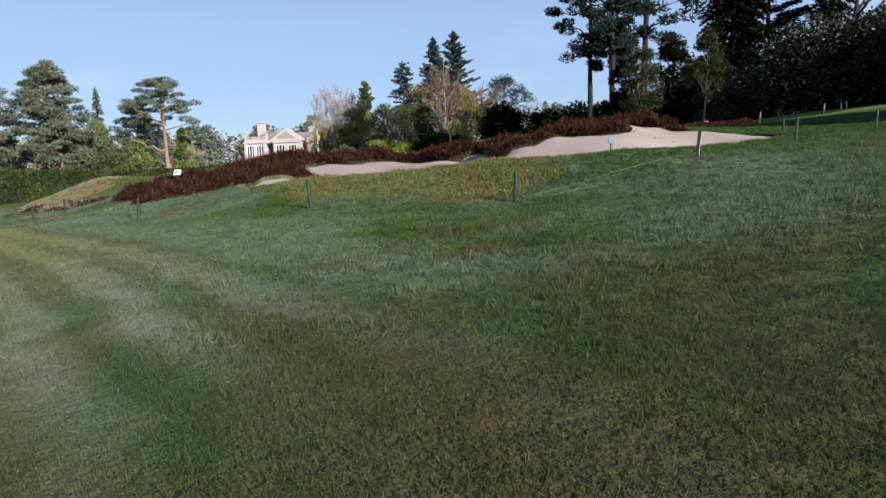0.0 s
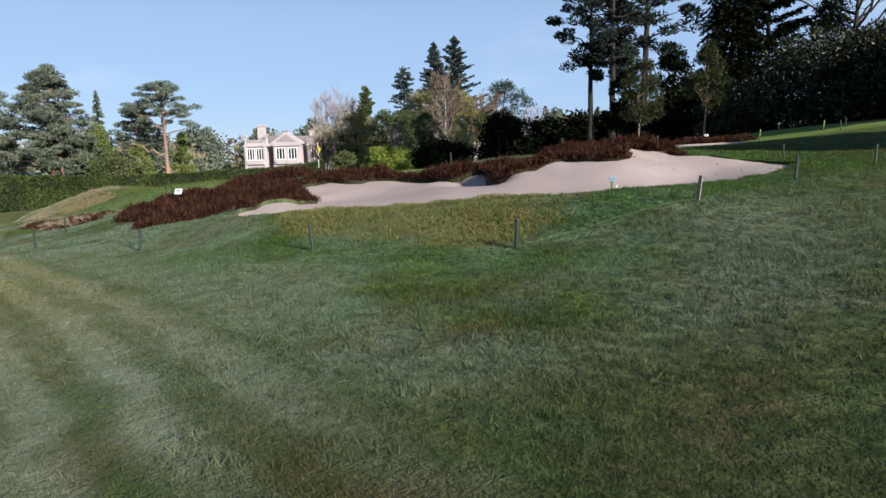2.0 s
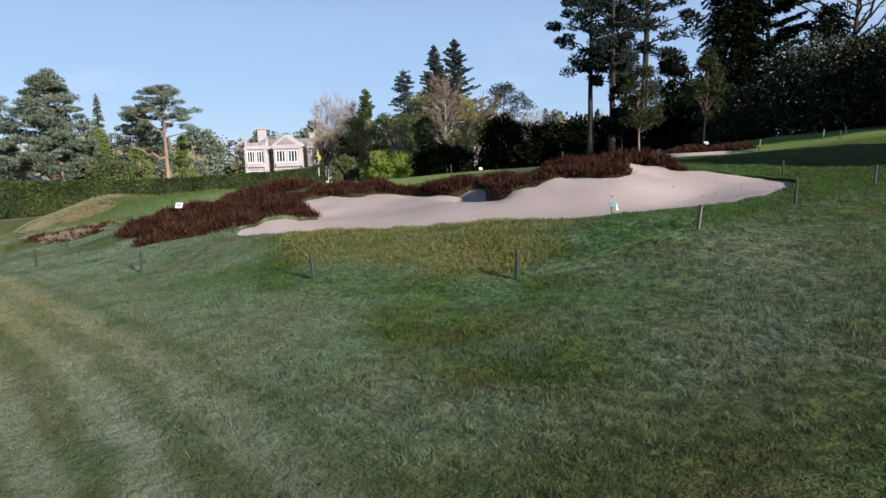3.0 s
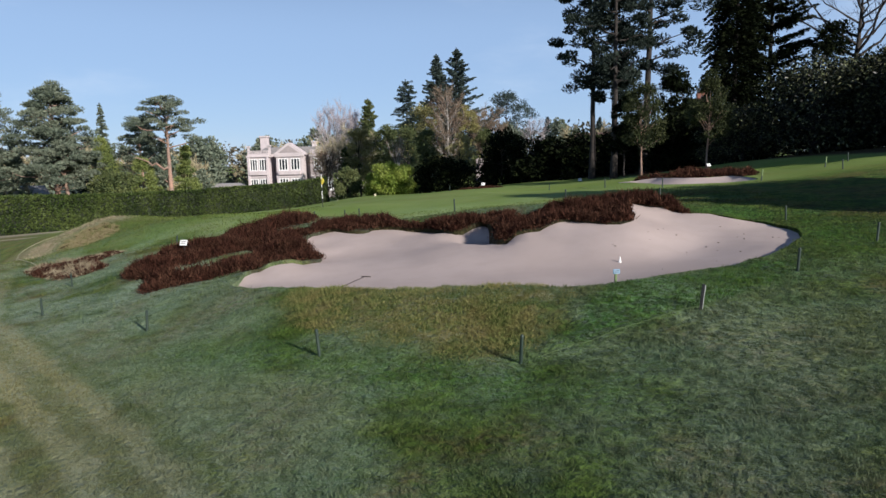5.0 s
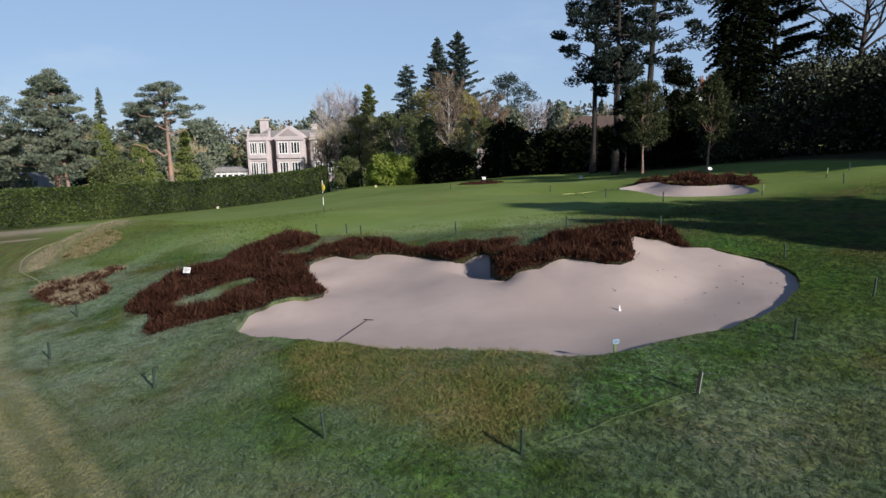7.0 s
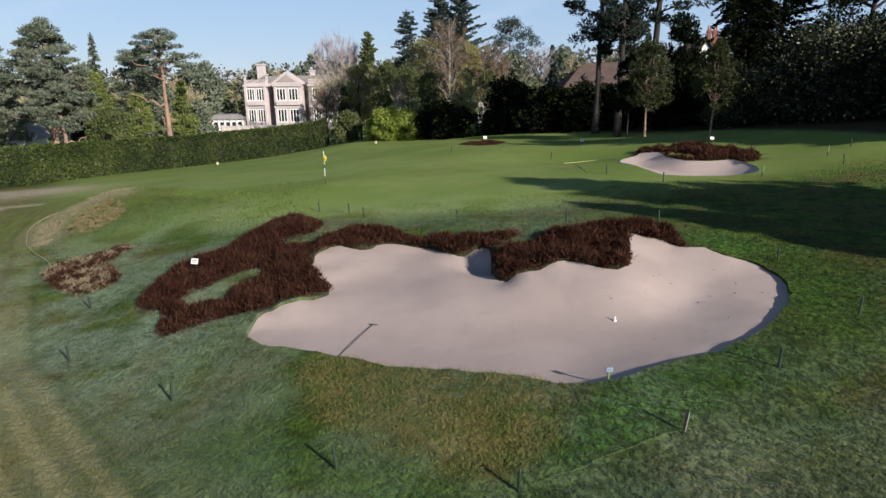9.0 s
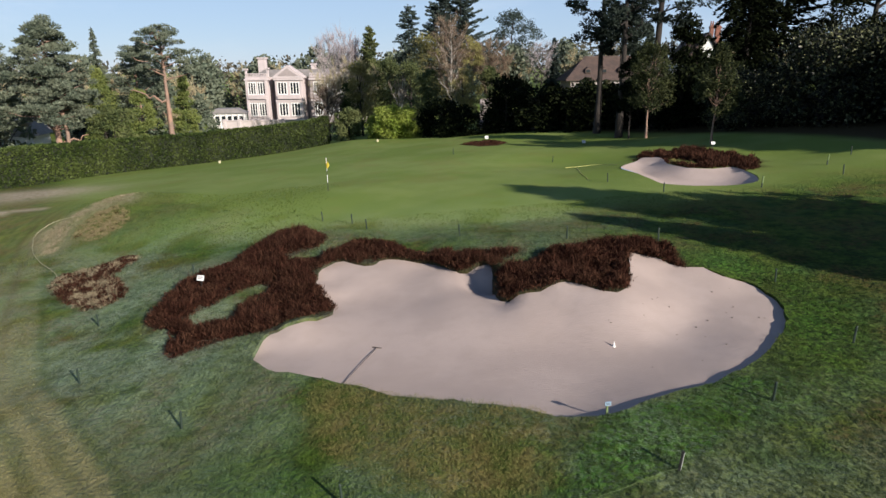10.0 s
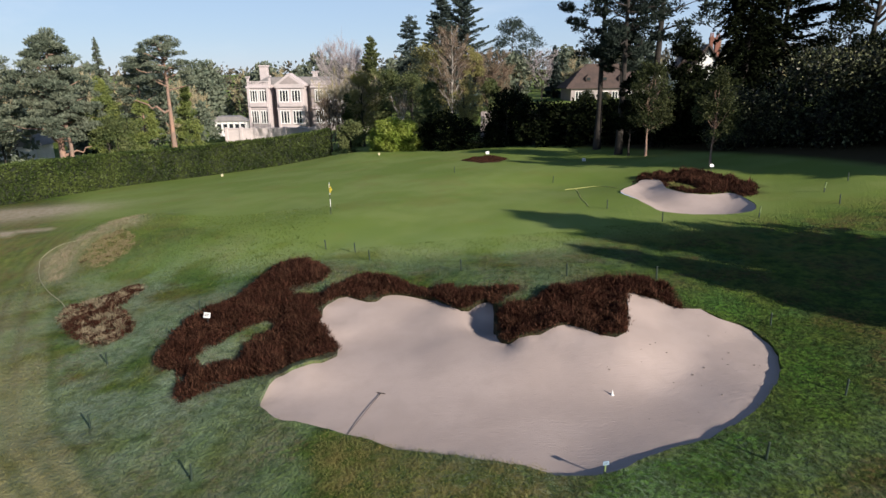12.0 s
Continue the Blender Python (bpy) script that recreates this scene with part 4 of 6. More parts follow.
def twiggy(name, H, R, seed, label, bark=BARK_SHADED, twig=TWIG, r=0.2, stems=16, twigs=6000, length=1.5, width=0.045, fork=0.12, up=0.5, leader=0.8, tall=0.62, sub=9):
    """A leafless tree: upswept limbs that fork from the trunk and end in a dense haze of fine twigs."""
    rng = np.random.default_rng(seed)
    p, rad = stem(rng, H * leader, r, 0.02, 9, 0.12)
    tubes, seg = [(p, rad)], []
    for k in range(stems):
        f = (k + 0.5) / stems
        a = k * 2.4 + rng.uniform(-0.4, 0.4)
        d = R * math.sqrt(max(0.05, 1 - abs(2 * f - 0.75) ** 2 * 0.55)) * rng.uniform(0.45, 0.95)
        z0 = H * (fork + (leader * 0.85 - fork) * f ** 1.2)
        z1 = min(H * 0.97, z0 + H * tall * (1 - f * 0.62) * rng.uniform(0.6, 1.0))
        o = on_stem(p, z0)
        e = on_stem(p, z1) + np.array([math.cos(a) * d, math.sin(a) * d, 0])
        m = o * 0.45 + e * 0.55 + np.array([math.cos(a) * d * 0.18, math.sin(a) * d * 0.18, -0.12 * (z1 - z0)])
        t = np.linspace(0, 1, 7)[:, None]
        q = (1 - t) ** 2 * o + 2 * t * (1 - t) * m + t * t * e
        q[1:] += rng.normal(size=(6, 3)) * 0.02 * R
        tubes.append((q, np.linspace(r * 0.42 * (1.1 - 0.6 * f), 0.018, 7)))
        for _ in range(sub):
            i = rng.integers(1, 6)
            w = rng.uniform()
            c = q[i] * (1 - w) + q[i + 1] * w
            g = unit(unit(q[i + 1] - q[i]) + rng.normal(size=3) * 0.55 + [0, 0, up * 0.5])
            L = R * rng.uniform(0.22, 0.5) * (1.15 - 0.1 * i)
            c2 = c + g * L
            c2[2] = min(c2[2], H * 0.99)
            tubes.append(limb(rng, c, c2, 0.035, 0.010, 4, 0.10))
            seg.append((c, c2 - c))
    seg.append((on_stem(p, H * leader * 0.75), np.array([0, 0, H * (0.97 - leader * 0.75)])))
    i = rng.integers(0, len(seg), twigs)
    C, D = np.array([g[0] for g in seg])[i], np.array([g[1] for g in seg])[i]
    A = C + D * rng.uniform(0.05, 1.0, (twigs, 1))
    E = D / (np.linalg.norm(D, axis=1)[:, None] + 1e-9) * 0.8 + rng.normal(size=(twigs, 3)) * 0.5 + [0, 0, up]
    E *= (length * rng.uniform(0.45, 1.15, twigs) / np.linalg.norm(E, axis=1))[:, None]
    side = np.cross(E, rng.normal(size=E.shape))
    side /= np.linalg.norm(side, axis=1)[:, None] + 1e-9
    V = np.stack([A - side * width / 2, A + side * width / 2, A + E], 1).reshape(-1, 3)
    return finish_tree(name, tubes, bark, [V], [np.arange(len(V)).reshape(-1, 3)], twig, label, sides=4, crown="twig_haze")


def at_ground(x, y, turn=0.0, s=1.0, h=1.0, sink=0.05):
    return pose(x, y, gz(x, y) - sink, 0, 0, turn) @ Matrix.Diagonal((s, s, s * h, 1))


def plant(ob, x, y, turn=0.0, s=1.0, h=1.0):
    ob.matrix_world = at_ground(x, y, turn, s, h)
    return ob


def again(ob, x, y, turn=0.0, s=1.0, h=1.0, group=""):
    c = copy_thing(ob, at_ground(x, y, turn, 1, 1) @ Matrix.Diagonal((s / ob.scale[0], s / ob.scale[1], s * h / ob.scale[2], 1)))
    return tagged(c, group=group)


# pines beyond the clipped hedge
plant(pine("pine_tree", 21.1, 6.6, 0.34, 31, "broad old pine with dense grey-green layered crown and twin trunks", 150, 260, 0.13, 0.55, extra=((0.20, 0.3, 4.0),), lean=0.008, flat=0.42, puff=(0.12, 0.24), dome=0.80, peak=1.35), -55.8, 93.0)
plant(pine("pine_tree", 13.0, 4.4, 0.58, 32, "leaning pinkish pine trunk beside the broad pine", 50, 200, 0.13, 0.42), -53.9, 92.2)
plant(pine("pine_tree", 21.9, 6.2, 0.30, 33, "grey-green pine standing past the end of the hedge", 90, 220, 0.13, 0.45, dome=0.7, flat=0.42, puff=(0.17, 0.28)), -64.8, 91.0)
plant(pine("pine_tree", 22.5, 6.5, 0.68, 34, "tall pine with a flat open crown and orange-pink bark", 44, 260, 0.13, 0.58, extra=((0.47, 3.3, 6.0), (0.30, 2.9, 1.2)), lean=0.010, flat=0.36, puff=(0.15, 0.25), dome=0.85), -48.9, 116.0)
plant(pine("pine_tree", 18.6, 4.9, 0.28, 35, "dark spreading pine next to the tall flat-topped pine", 70, 240, 0.13, 0.3, flat=0.4, puff=(0.2, 0.3), dome=0.8), -56.2, 121.0, 0, 1.08)
plant(fir("conifer", 25.2, 3.9, 36, "slim grey spire-shaped conifer", PINE, 8, 0.16), -70.3, 135.0)
plant(bushy("cypress_tree", 17.2, 3.3, 37, "yellow-green columnar cypress beyond the hedge", CYPRESS, 70, 210, 0.17, 0.02, taper=0.75), -61.8, 118.0)
plant(bushy("cypress_tree", 14.9, 2.7, 38, "bright green columnar cypress beside the tall pine", CYPRESS, 60, 200, 0.17, 0.02, taper=0.75), -48.1, 122.0)
plant(bushy("cypress_tree", 12.6, 3.0, 39, "green columnar cypress below the tall pine", CYPRESS, 60, 200, 0.17, 0.02, taper=0.7), -53.7, 116.0)
plant(bushy("evergreen_shrub", 10.0, 4.9, 40, "low dark evergreen shrub under the pines", GARDEN, 30, 190, 0.18, 0.02, category="shrub"), -51.4, 101.0)

# garden trees in the middle of the wood edge
plant(twiggy("bare_tree", 23.4, 7.8, 41, "pale pinkish leafless tree with upswept limbs", BARK_PALE, TWIG, 0.30, 32, 13000, 1.9, 0.026, 0.10, 0.8, 0.75, 0.75), -20.0, 140.0)
plant(twiggy("bare_tree", 13.5, 5.7, 42, "leafless tan-twigged tree before the mansion wing", BARK_PALE, TAN, 0.22, 22, 4600, 1.6, 0.05, 0.15, 0.5), -19.4, 123.2)
plant(twiggy("bare_tree", 11.3, 3.5, 43, "dark olive-brown leafless bush by the clipped hedge", BARK_SHADED, RUSSET, 0.14, 26, 2600, 1.2, 0.04, 0.04, 0.3), -18.9, 111.1)
plant(twiggy("bare_tree", 14.8, 4.2, 434, "pale olive twiggy tree above the garden evergreens", BARK_PALE, TAN, 0.16, 20, 5200, 1.3, 0.05, 0.1, 0.4), -13.6, 116.1)
plant(bushy("evergreen_shrub", 10.6, 2.6, 431, "mid-green evergreen tree in the garden", LAUREL, 44, 170, 0.16, 0.02, category="shrub", taper=0.5), -15.6, 114.4)
plant(bushy("evergreen_shrub", 5.2, 2.4, 432, "dark evergreen shrub at the end of the clipped hedge", GARDEN, 36, 150, 0.17, 0.02, category="shrub"), -13.6, 97)
plant(bushy("olive_tree", 13.5, 2.9, 433, "yellow-olive leafy tree before the pointed conifer", OLIVE, 44, 180, 0.14, 0.06, taper=0.5), -13.2, 112.2)
plant(fir("conifer", 21.2, 4.7, 44, "dark green pointed conifer above the shrubs", GARDEN, 10, 0.18, power=0.75, droop=-0.15, ragged=0.85), -13.8, 136.0)
plant(fir("pine_tree", 25.0, 4.7, 45, "slim dark pine with a narrow ragged crown", FIR, 7, 0.18, power=0.45, low=0.30, sparse=0.8, droop=0.1, ragged=0.9), -5.6, 141.0)
plant(fir("fir_tree", 34.0, 7.7, 46, "tall dark green fir with a pointed top", FIR, 11, 0.22, power=0.8, droop=0.0, sparse=0.8, ragged=0.85), 1.6, 165.0)
plant(fir("fir_tree", 35.1, 11.2, 47, "tall dark fir with long ragged side branches", FIR, 9, 0.24, droop=-0.05, power=0.8, sparse=0.8, ragged=0.9), 6.9, 166.0)
plant(twiggy("birch_tree", 20.9, 4.5, 48, "white-stemmed birch with russet twigs", BARK_PALE, RUSSET, 0.19, 26, 8500, 1.25, 0.04, 0.22, 0.15, 0.97, 0.42), 2.8, 122.0)
plant(twiggy("birch_tree", 9.1, 2.0, 49, "small pale birch leaning out of dark shrubs", BARK_PALE, RUSSET, 0.13, 9, 900, 0.8, 0.03, 0.35, 0.5), -5.6, 94.4)
plant(bushy("olive_tree", 18.5, 4.0, 50, "olive-brown leafy tree behind the birch", OLIVE, 60, 200, 0.15, 0.10, taper=0.4), -1.5, 129.8)
plant(twiggy("bare_tree", 16.3, 5.3, 51, "russet-brown leafless tree between birch and pine", BARK_SHADED, RUSSET, 0.2, 20, 8000, 1.5, 0.05, 0.1, 0.4), 10.6, 124.3)
plant(bushy("olive_tree", 17.0, 2.6, 511, "olive-green leafy tree beside the birch", OLIVE, 45, 180, 0.14, 0.08, taper=0.4), 6.8, 123.2)
plant(bushy("olive_tree", 11.5, 2.9, 512, "thin olive-green tree under the birch", OLIVE, 36, 130, 0.13, 0.1, taper=0.4), 4.9, 114.4)
plant(pine("pine_tree", 25.7, 10.4, 0.36, 52, "blue-green pine with a rounded open crown", 54, 200, 0.19, 0.42, BARK_SHADED, FIR, flat=0.5, puff=(0.17, 0.28), dome=0.8), 24.6, 205.0)
plant(fir("conifer", 16.4, 6.4, 53, "small dark conifer beyond the brown-roofed house", GARDEN, 11, 0.24, droop=-0.1), 55.7, 260.0)
plant(twiggy("bare_tree", 17.7, 6.4, 531, "pale leafless tree beside the brown-roofed house", BARK_SHADED, TWIG, 0.18, 16, 2600, 1.5, 0.04, 0.15, 0.6), 31.6, 190.0)
plant(bushy("evergreen_shrub", 13.3, 3.5, 55, "dark bushy evergreen behind the bright laurel", GARDEN, 40, 170, 0.17, 0.02, category="shrub"), -8.4, 114.4)
plant(bushy("evergreen_shrub", 12.0, 4.4, 56, "dark bushy evergreen above the bright laurel", GARDEN, 44, 170, 0.17, 0.02, category="shrub"), -4.6, 111.1)
plant(bushy("evergreen_shrub", 10.6, 2.5, 561, "tall dark evergreen between laurel and birch", GARDEN, 40, 150, 0.17, 0.02, category="shrub"), -1.4, 97)
laurel = plant(bushy("laurel_shrub", 5.0, 2.5, 57, "bright yellow-green laurel shrub in full sun", LIME, 64, 150, 0.15, 0.0, category="shrub", taper=0.25, stems=3), -6.9, 91, 0, 1.0, 0.92)
for x, y, s, h in ((-8.4, 92.2, 0.8, 0.92), (-4.9, 91.4, 0.95, 0.92), (-6.2, 92.6, 0.9, 1.05)):
    again(laurel, x, y, x * 70, s, h, "laurels in the sun")
tagged(laurel, group="laurels in the sun")
dark_bush = plant(bushy("evergreen_shrub", 6.4, 3.9, 58, "very dark clipped evergreen along the wood edge", SHADED_LEAF, 46, 76, 0.26, 0.0, category="shrub", taper=0.25), 0.3, 91, 0, 0.85, 0.95)
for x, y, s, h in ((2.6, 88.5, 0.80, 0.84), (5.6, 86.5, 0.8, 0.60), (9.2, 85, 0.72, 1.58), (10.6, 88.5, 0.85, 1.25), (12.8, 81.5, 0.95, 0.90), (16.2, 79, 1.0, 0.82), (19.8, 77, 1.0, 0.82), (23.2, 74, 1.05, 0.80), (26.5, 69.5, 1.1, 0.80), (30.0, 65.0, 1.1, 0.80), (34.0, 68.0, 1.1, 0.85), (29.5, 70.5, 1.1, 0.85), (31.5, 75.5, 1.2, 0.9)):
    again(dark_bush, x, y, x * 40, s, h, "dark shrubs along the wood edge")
tagged(dark_bush, group="dark shrubs along the wood edge")
plant(bushy("evergreen_tree", 9.7, 2.6, 59, "dark green holly behind the birch", GARDEN, 44, 170, 0.16, 0.02), 8.5, 103)
for x, y, s in ((23.5, 100, 1.0), (27.0, 101, 0.9), (16.5, 99, 0.8)):
    if x == 23.5:
        gold_bush = plant(bushy("garden_shrub", 6.3, 1.9, 591, "pale olive garden shrub before the brown-roofed house", OLIVE, 24, 120, 0.16, 0.05, category="shrub"), x, y)
        tagged(gold_bush, group="shrubs before the house")
    else:
        again(gold_bush, x, y, x * 31, s, 1.0, "shrubs before the house")

# the wood beside the green
plant(bushy("evergreen_tree", 11.0, 2.5, 592, "dark evergreen tree between pines and timbered house", SHADED_LEAF, 50, 170, 0.17, 0.05, taper=0.5), 29.0, 76, 0, 1.0, 1.15)
scots = plant(pine("scots_pine", 29.0, 5.0, 0.36, 60, "very tall dark pine with a bare straight trunk", 84, 210, 0.13, 0.36, BARK_SHADED, SHADED_PINE, extra=((0.36, 3.0, 2.6),), lean=0.006, dome=0.30, flat=0.55, puff=(0.15, 0.28)), 18.1, 72)
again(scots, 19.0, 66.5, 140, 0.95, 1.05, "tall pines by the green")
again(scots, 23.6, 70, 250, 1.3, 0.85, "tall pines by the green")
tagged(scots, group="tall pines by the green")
plant(pine("pine_tree", 13.0, 3.4, 0.66, 61, "small dark pine between the tall trunks", 30, 200, 0.14, 0.16, BARK_SHADED, SHADED_PINE, flat=0.5), 19.8, 70)
young = plant(bushy("holly_tree", 9.2, 2.15, 62, "young evergreen tree with a slim pale trunk", HOLLY, 70, 200, 0.085, 0.34, BARK_PINE, 0.12, taper=0.45), 20.4, 62)
plant(bushy("holly_tree", 7.8, 1.6, 63, "small conical evergreen with a bare staked trunk", HOLLY, 70, 190, 0.08, 0.32, BARK_PINE, 0.10, taper=0.85), 21.6, 50)
plant(bushy("holly_tree", 8.5, 2.0, 64, "slender evergreen sapling in the shade of the wood", SHADED_LEAF, 26, 100, 0.2, 0.35, BARK_SHADED, 0.09), 19.4, 64.2)
rhodo = plant(bushy("rhododendron", 8.0, 4.6, 65, "large glossy-leaved rhododendron bush at the wood edge", GLINT_LEAF, 64, 190, 0.145, 0.0, category="shrub", taper=0.25, stems=3), 33.0, 55)
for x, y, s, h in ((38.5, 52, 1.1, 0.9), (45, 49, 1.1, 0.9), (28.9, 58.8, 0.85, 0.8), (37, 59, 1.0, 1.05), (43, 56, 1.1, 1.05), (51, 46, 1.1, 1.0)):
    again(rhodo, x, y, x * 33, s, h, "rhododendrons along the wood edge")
tagged(rhodo, group="rhododendrons along the wood edge")
plant(fir("cedar_tree", 27.0, 4.6, 66, "dark drooping cedar with tiered branches", SHADED_LEAF, 15, 0.15, droop=0.4, power=0.30, low=0.12), 36.7, 77)
plant(fir("cedar_tree", 26.0, 7.0, 67, "dark cedar with long level branches", SHADED_LEAF, 8, 0.18, droop=0.02, power=0.40, sparse=0.9, low=0.25), 42.0, 79)
plant(twiggy("bare_tree", 25.0, 9.5, 68, "leafless oak with dark crooked limbs", BARK_SHADED, BARK_SHADED, 0.48, 16, 1500, 1.6, 0.04, 0.42, 0.3, 0.85, 0.45, 6), 49.5, 74)
plant(bushy("evergreen_tree", 10.0, 3.6, 702, "dark evergreen under the cedars", SHADED_LEAF, 50, 150, 0.20, 0.02), 40.2, 81)
plant(bushy("evergreen_tree", 9.6, 6.0, 69, "dark rounded evergreen tree behind the rhododendrons", SHADED_LEAF, 60, 170, 0.20, 0.05), 45.5, 65)
plant(bushy("evergreen_tree", 15.5, 4.0, 703, "dark evergreen tree beside the leafless oak", SHADED_LEAF, 60, 170, 0.17, 0.05), 46.7, 74)
plant(bushy("evergreen_tree", 14.0, 6.0, 70, "tall dark evergreen tree closing the wood", SHADED_LEAF, 60, 170, 0.20, 0.1), 57, 62)

# the tall belt along the other side of the hole, which throws the long shadows
belt = plant(fir("spruce_tree", 16.0, 4.6, 71, "tall dense spruce beside the fairway", FIR, 7, 0.66, low=0.08, power=0.55, sparse=0.3), 32.6, 0.0, 0, 0.62, 1.62)
for x, y, s, h in ((35.5, 2.4, 0.85, 1.40), (37.5, 4.0, 0.68, 1.40),
                   (51.0, 17.0, 1.25, 1.0), (55.5, 22.5, 1.35, 0.92), (58.5, 29.0, 1.2, 0.92), (62.0, 35.5, 1.1, 0.80), (66.0, 42.0, 1.1, 0.75), (56.5, 14.0, 1.3, 1.3)):
    again(belt, x, y, x * 50, s, h, "spruces beside the fairway")
tagged(belt, group="spruces beside the fairway")
screen = plant(bushy("evergreen_tree", 11.0, 4.2, 711, "dense rounded evergreen tree beside the fairway", SHADED_LEAF, 44, 90, 0.44, 0.05, taper=0.3), 29.3, 7.6, 0, 0.72, 1.15)
for x, y, s, h in ((31.7, 9.7, 0.75, 1.2), (30.7, 3.6, 0.62, 1.5), (34.2, 8.2, 0.8, 1.3), (43.5, 43.0, 0.8, 1.15), (41.2, 46.0, 0.7, 1.1), (48.5, 38.5, 0.8, 1.2)):
    again(screen, x, y, x * 61, s, h, "evergreens beside the fairway")
tagged(screen, group="evergreens beside the fairway")

# distant woodland
far_a = plant(bushy("woodland_tree", 15.0, 5.5, 72, "distant grey-green woodland tree", PINE, 40, 46, 0.52, 0.1), -75, 190)
far_b = plant(twiggy("woodland_tree", 15.0, 5.4, 73, "distant leafless woodland tree with brown twigs", BARK_SHADED, TAN, 0.25, 10, 1500, 1.9, 0.12, 0.1, 0.5, sub=2), -66, 176)
far_c = plant(fir("woodland_conifer", 17.0, 4.5, 74, "distant dark green woodland conifer", FIR, 6, 0.55, sparse=0.2), -84, 200)
rng_w = np.random.default_rng(75)
for k in range(90):
    x = -170 + 350 * (k % 45) / 44 + rng_w.uniform(-4, 4)
    y = (204 if k < 45 else 238) + rng_w.uniform(-10, 12) + max(0, -x - 60) * -0.45
    if -64 < x < -18 and y < 208:
        y += 12
    kind = (far_a, far_b, far_c, far_b)[k % 4]
    if -66 < x < -15 and kind is far_c:
        kind = far_a
    again(kind, x, y, rng_w.uniform(0, 360), rng_w.uniform(1.15, 1.5) * (0.72 if x > 8 else 1.0), rng_w.uniform(0.90, 1.1), "distant woodland trees")
for x, y, s in ((-64, 150, 0.95), (-69, 140, 1.0), (-60, 162, 0.7), (-75, 132, 1.05), (-82, 118, 1.1), (-74, 108, 1.0), (-68, 98, 0.9), (-90, 100, 1.15), (-58, 140, 0.56), (-66, 165, 1.1), (-98, 118, 1.2), (-105, 96, 1.2)):
    again((far_a, far_b, far_b, far_c)[int(-x) % 4], x, y, x * 20, s, 1.0, "distant woodland trees")


def far_belt():
    """The wood that closes the horizon: overlapping clumps of twigs and leaves behind the single trees."""
    rng = np.random.default_rng(76)
    V, T = [], []
    a = np.linspace(-0.95, 0.95, 320)
    for k, th in enumerate(a):
        d = rng.uniform(265, 310)
        x, y = d * math.sin(th) * 1.1, d * math.cos(th)
        z0 = gz(x, y)
        for lev in range(3):
            q, o = blob(rng, (x + rng.normal() * 2, y, z0 + (4 + 6.3 * lev) * (0.75 if x > 0 else 1.0) + rng.uniform(-2, 2)), rng.uniform(4.0, 6.0), 36, 0.9)
            add(V, T, *leaf_arrays(q, 0.95, rng, 0.0, 1.8, o))
    tagged(new("far_woodland", mesh_np("far_woodland", np.concatenate(V), np.concatenate(T), HORIZON)), "far belt of brownish winter woodland on the horizon", "woodland", kind="stuff")


far_belt()


def hedge(name, line, height, width, label, leaf, seed, per_m2=150, size=0.18):
    """A clipped hedge along a line: an inner body coloured as the shade inside, with leaves all over its sides and top.
    """
    rng = np.random.default_rng(seed)
    c = rounded(line, 1.5, closed=False)
    d = np.gradient(c, axis=0)
    d /= np.linalg.norm(d, axis=1)[:, None]
    nrm = np.stack([-d[:, 1], d[:, 0]], 1)
    z0 = ground_z(c[:, 0], c[:, 1])
    prof = [(-0.5, -0.1), (-0.5, 0.86), (-0.38, 0.97), (0.38, 0.97), (0.5, 0.86), (0.5, -0.1)]
    body = np.stack([np.column_stack([c + nrm * (u * width * 0.86), z0 + v * height]) for u, v in prof], 1)
    n, k = len(c), len(prof)
    i, j = np.meshgrid(np.arange(n - 1), np.arange(k - 1), indexing="ij")
    q = np.stack([i * k + j, i * k + j + 1, (i + 1) * k + j + 1, (i + 1) * k + j], -1).reshape(-1, 4)
    root = tagged(new(name), label, "hedge")
    mesh_part("hedge_shade_core", mesh_np("hedge_shade_core", body.reshape(-1, 3), q, SHADE), root)
    L = np.concatenate([[0], np.cumsum(np.hypot(*np.diff(c, axis=0).T))])
    per = (2 * height + width)
    m = int(L[-1] * per * per_m2)
    s = rng.uniform(0, L[-1], m)
    w = rng.uniform(0, per, m)
    cx, cy, cz = np.interp(s, L, c[:, 0]), np.interp(s, L, c[:, 1]), np.interp(s, L, z0)
    nx, ny = np.interp(s, L, nrm[:, 0]), np.interp(s, L, nrm[:, 1])
    lump = 1 + 0.10 * ripple(s, w, 1.6, seed) + 0.08 * ripple(s, w, 3.7, seed + 2) + 0.03 * rng.normal(size=m)
    u = np.where(w < height, -0.5, np.where(w > height + width, 0.5, (w - height) / width - 0.5)) * lump
    v = np.where(w < height, w, np.where(w > height + width, per - w, height)) / height * (1 + 0.02 * rng.normal(size=m) + 0.03 * ripple(s, s * 0, 0.5, seed + 1) + 0.03 * ripple(s, w, 2.4, seed + 3))
    edge = 1 - 0.10 * smoothstep(0.9, 1.0, v)
    pts = np.column_stack([cx + nx * u * width * edge, cy + ny * u * width * edge, cz + v * height])
    o = np.column_stack([nx * np.sign(u), ny * np.sign(u), 0.4 + 0 * u])
    V, T = leaf_arrays(pts, size, rng, 0, 1.8, o)
    tagged(mesh_part("foliage", mesh_np("foliage", V, T, leaf), root), kind="stuff")
    return root


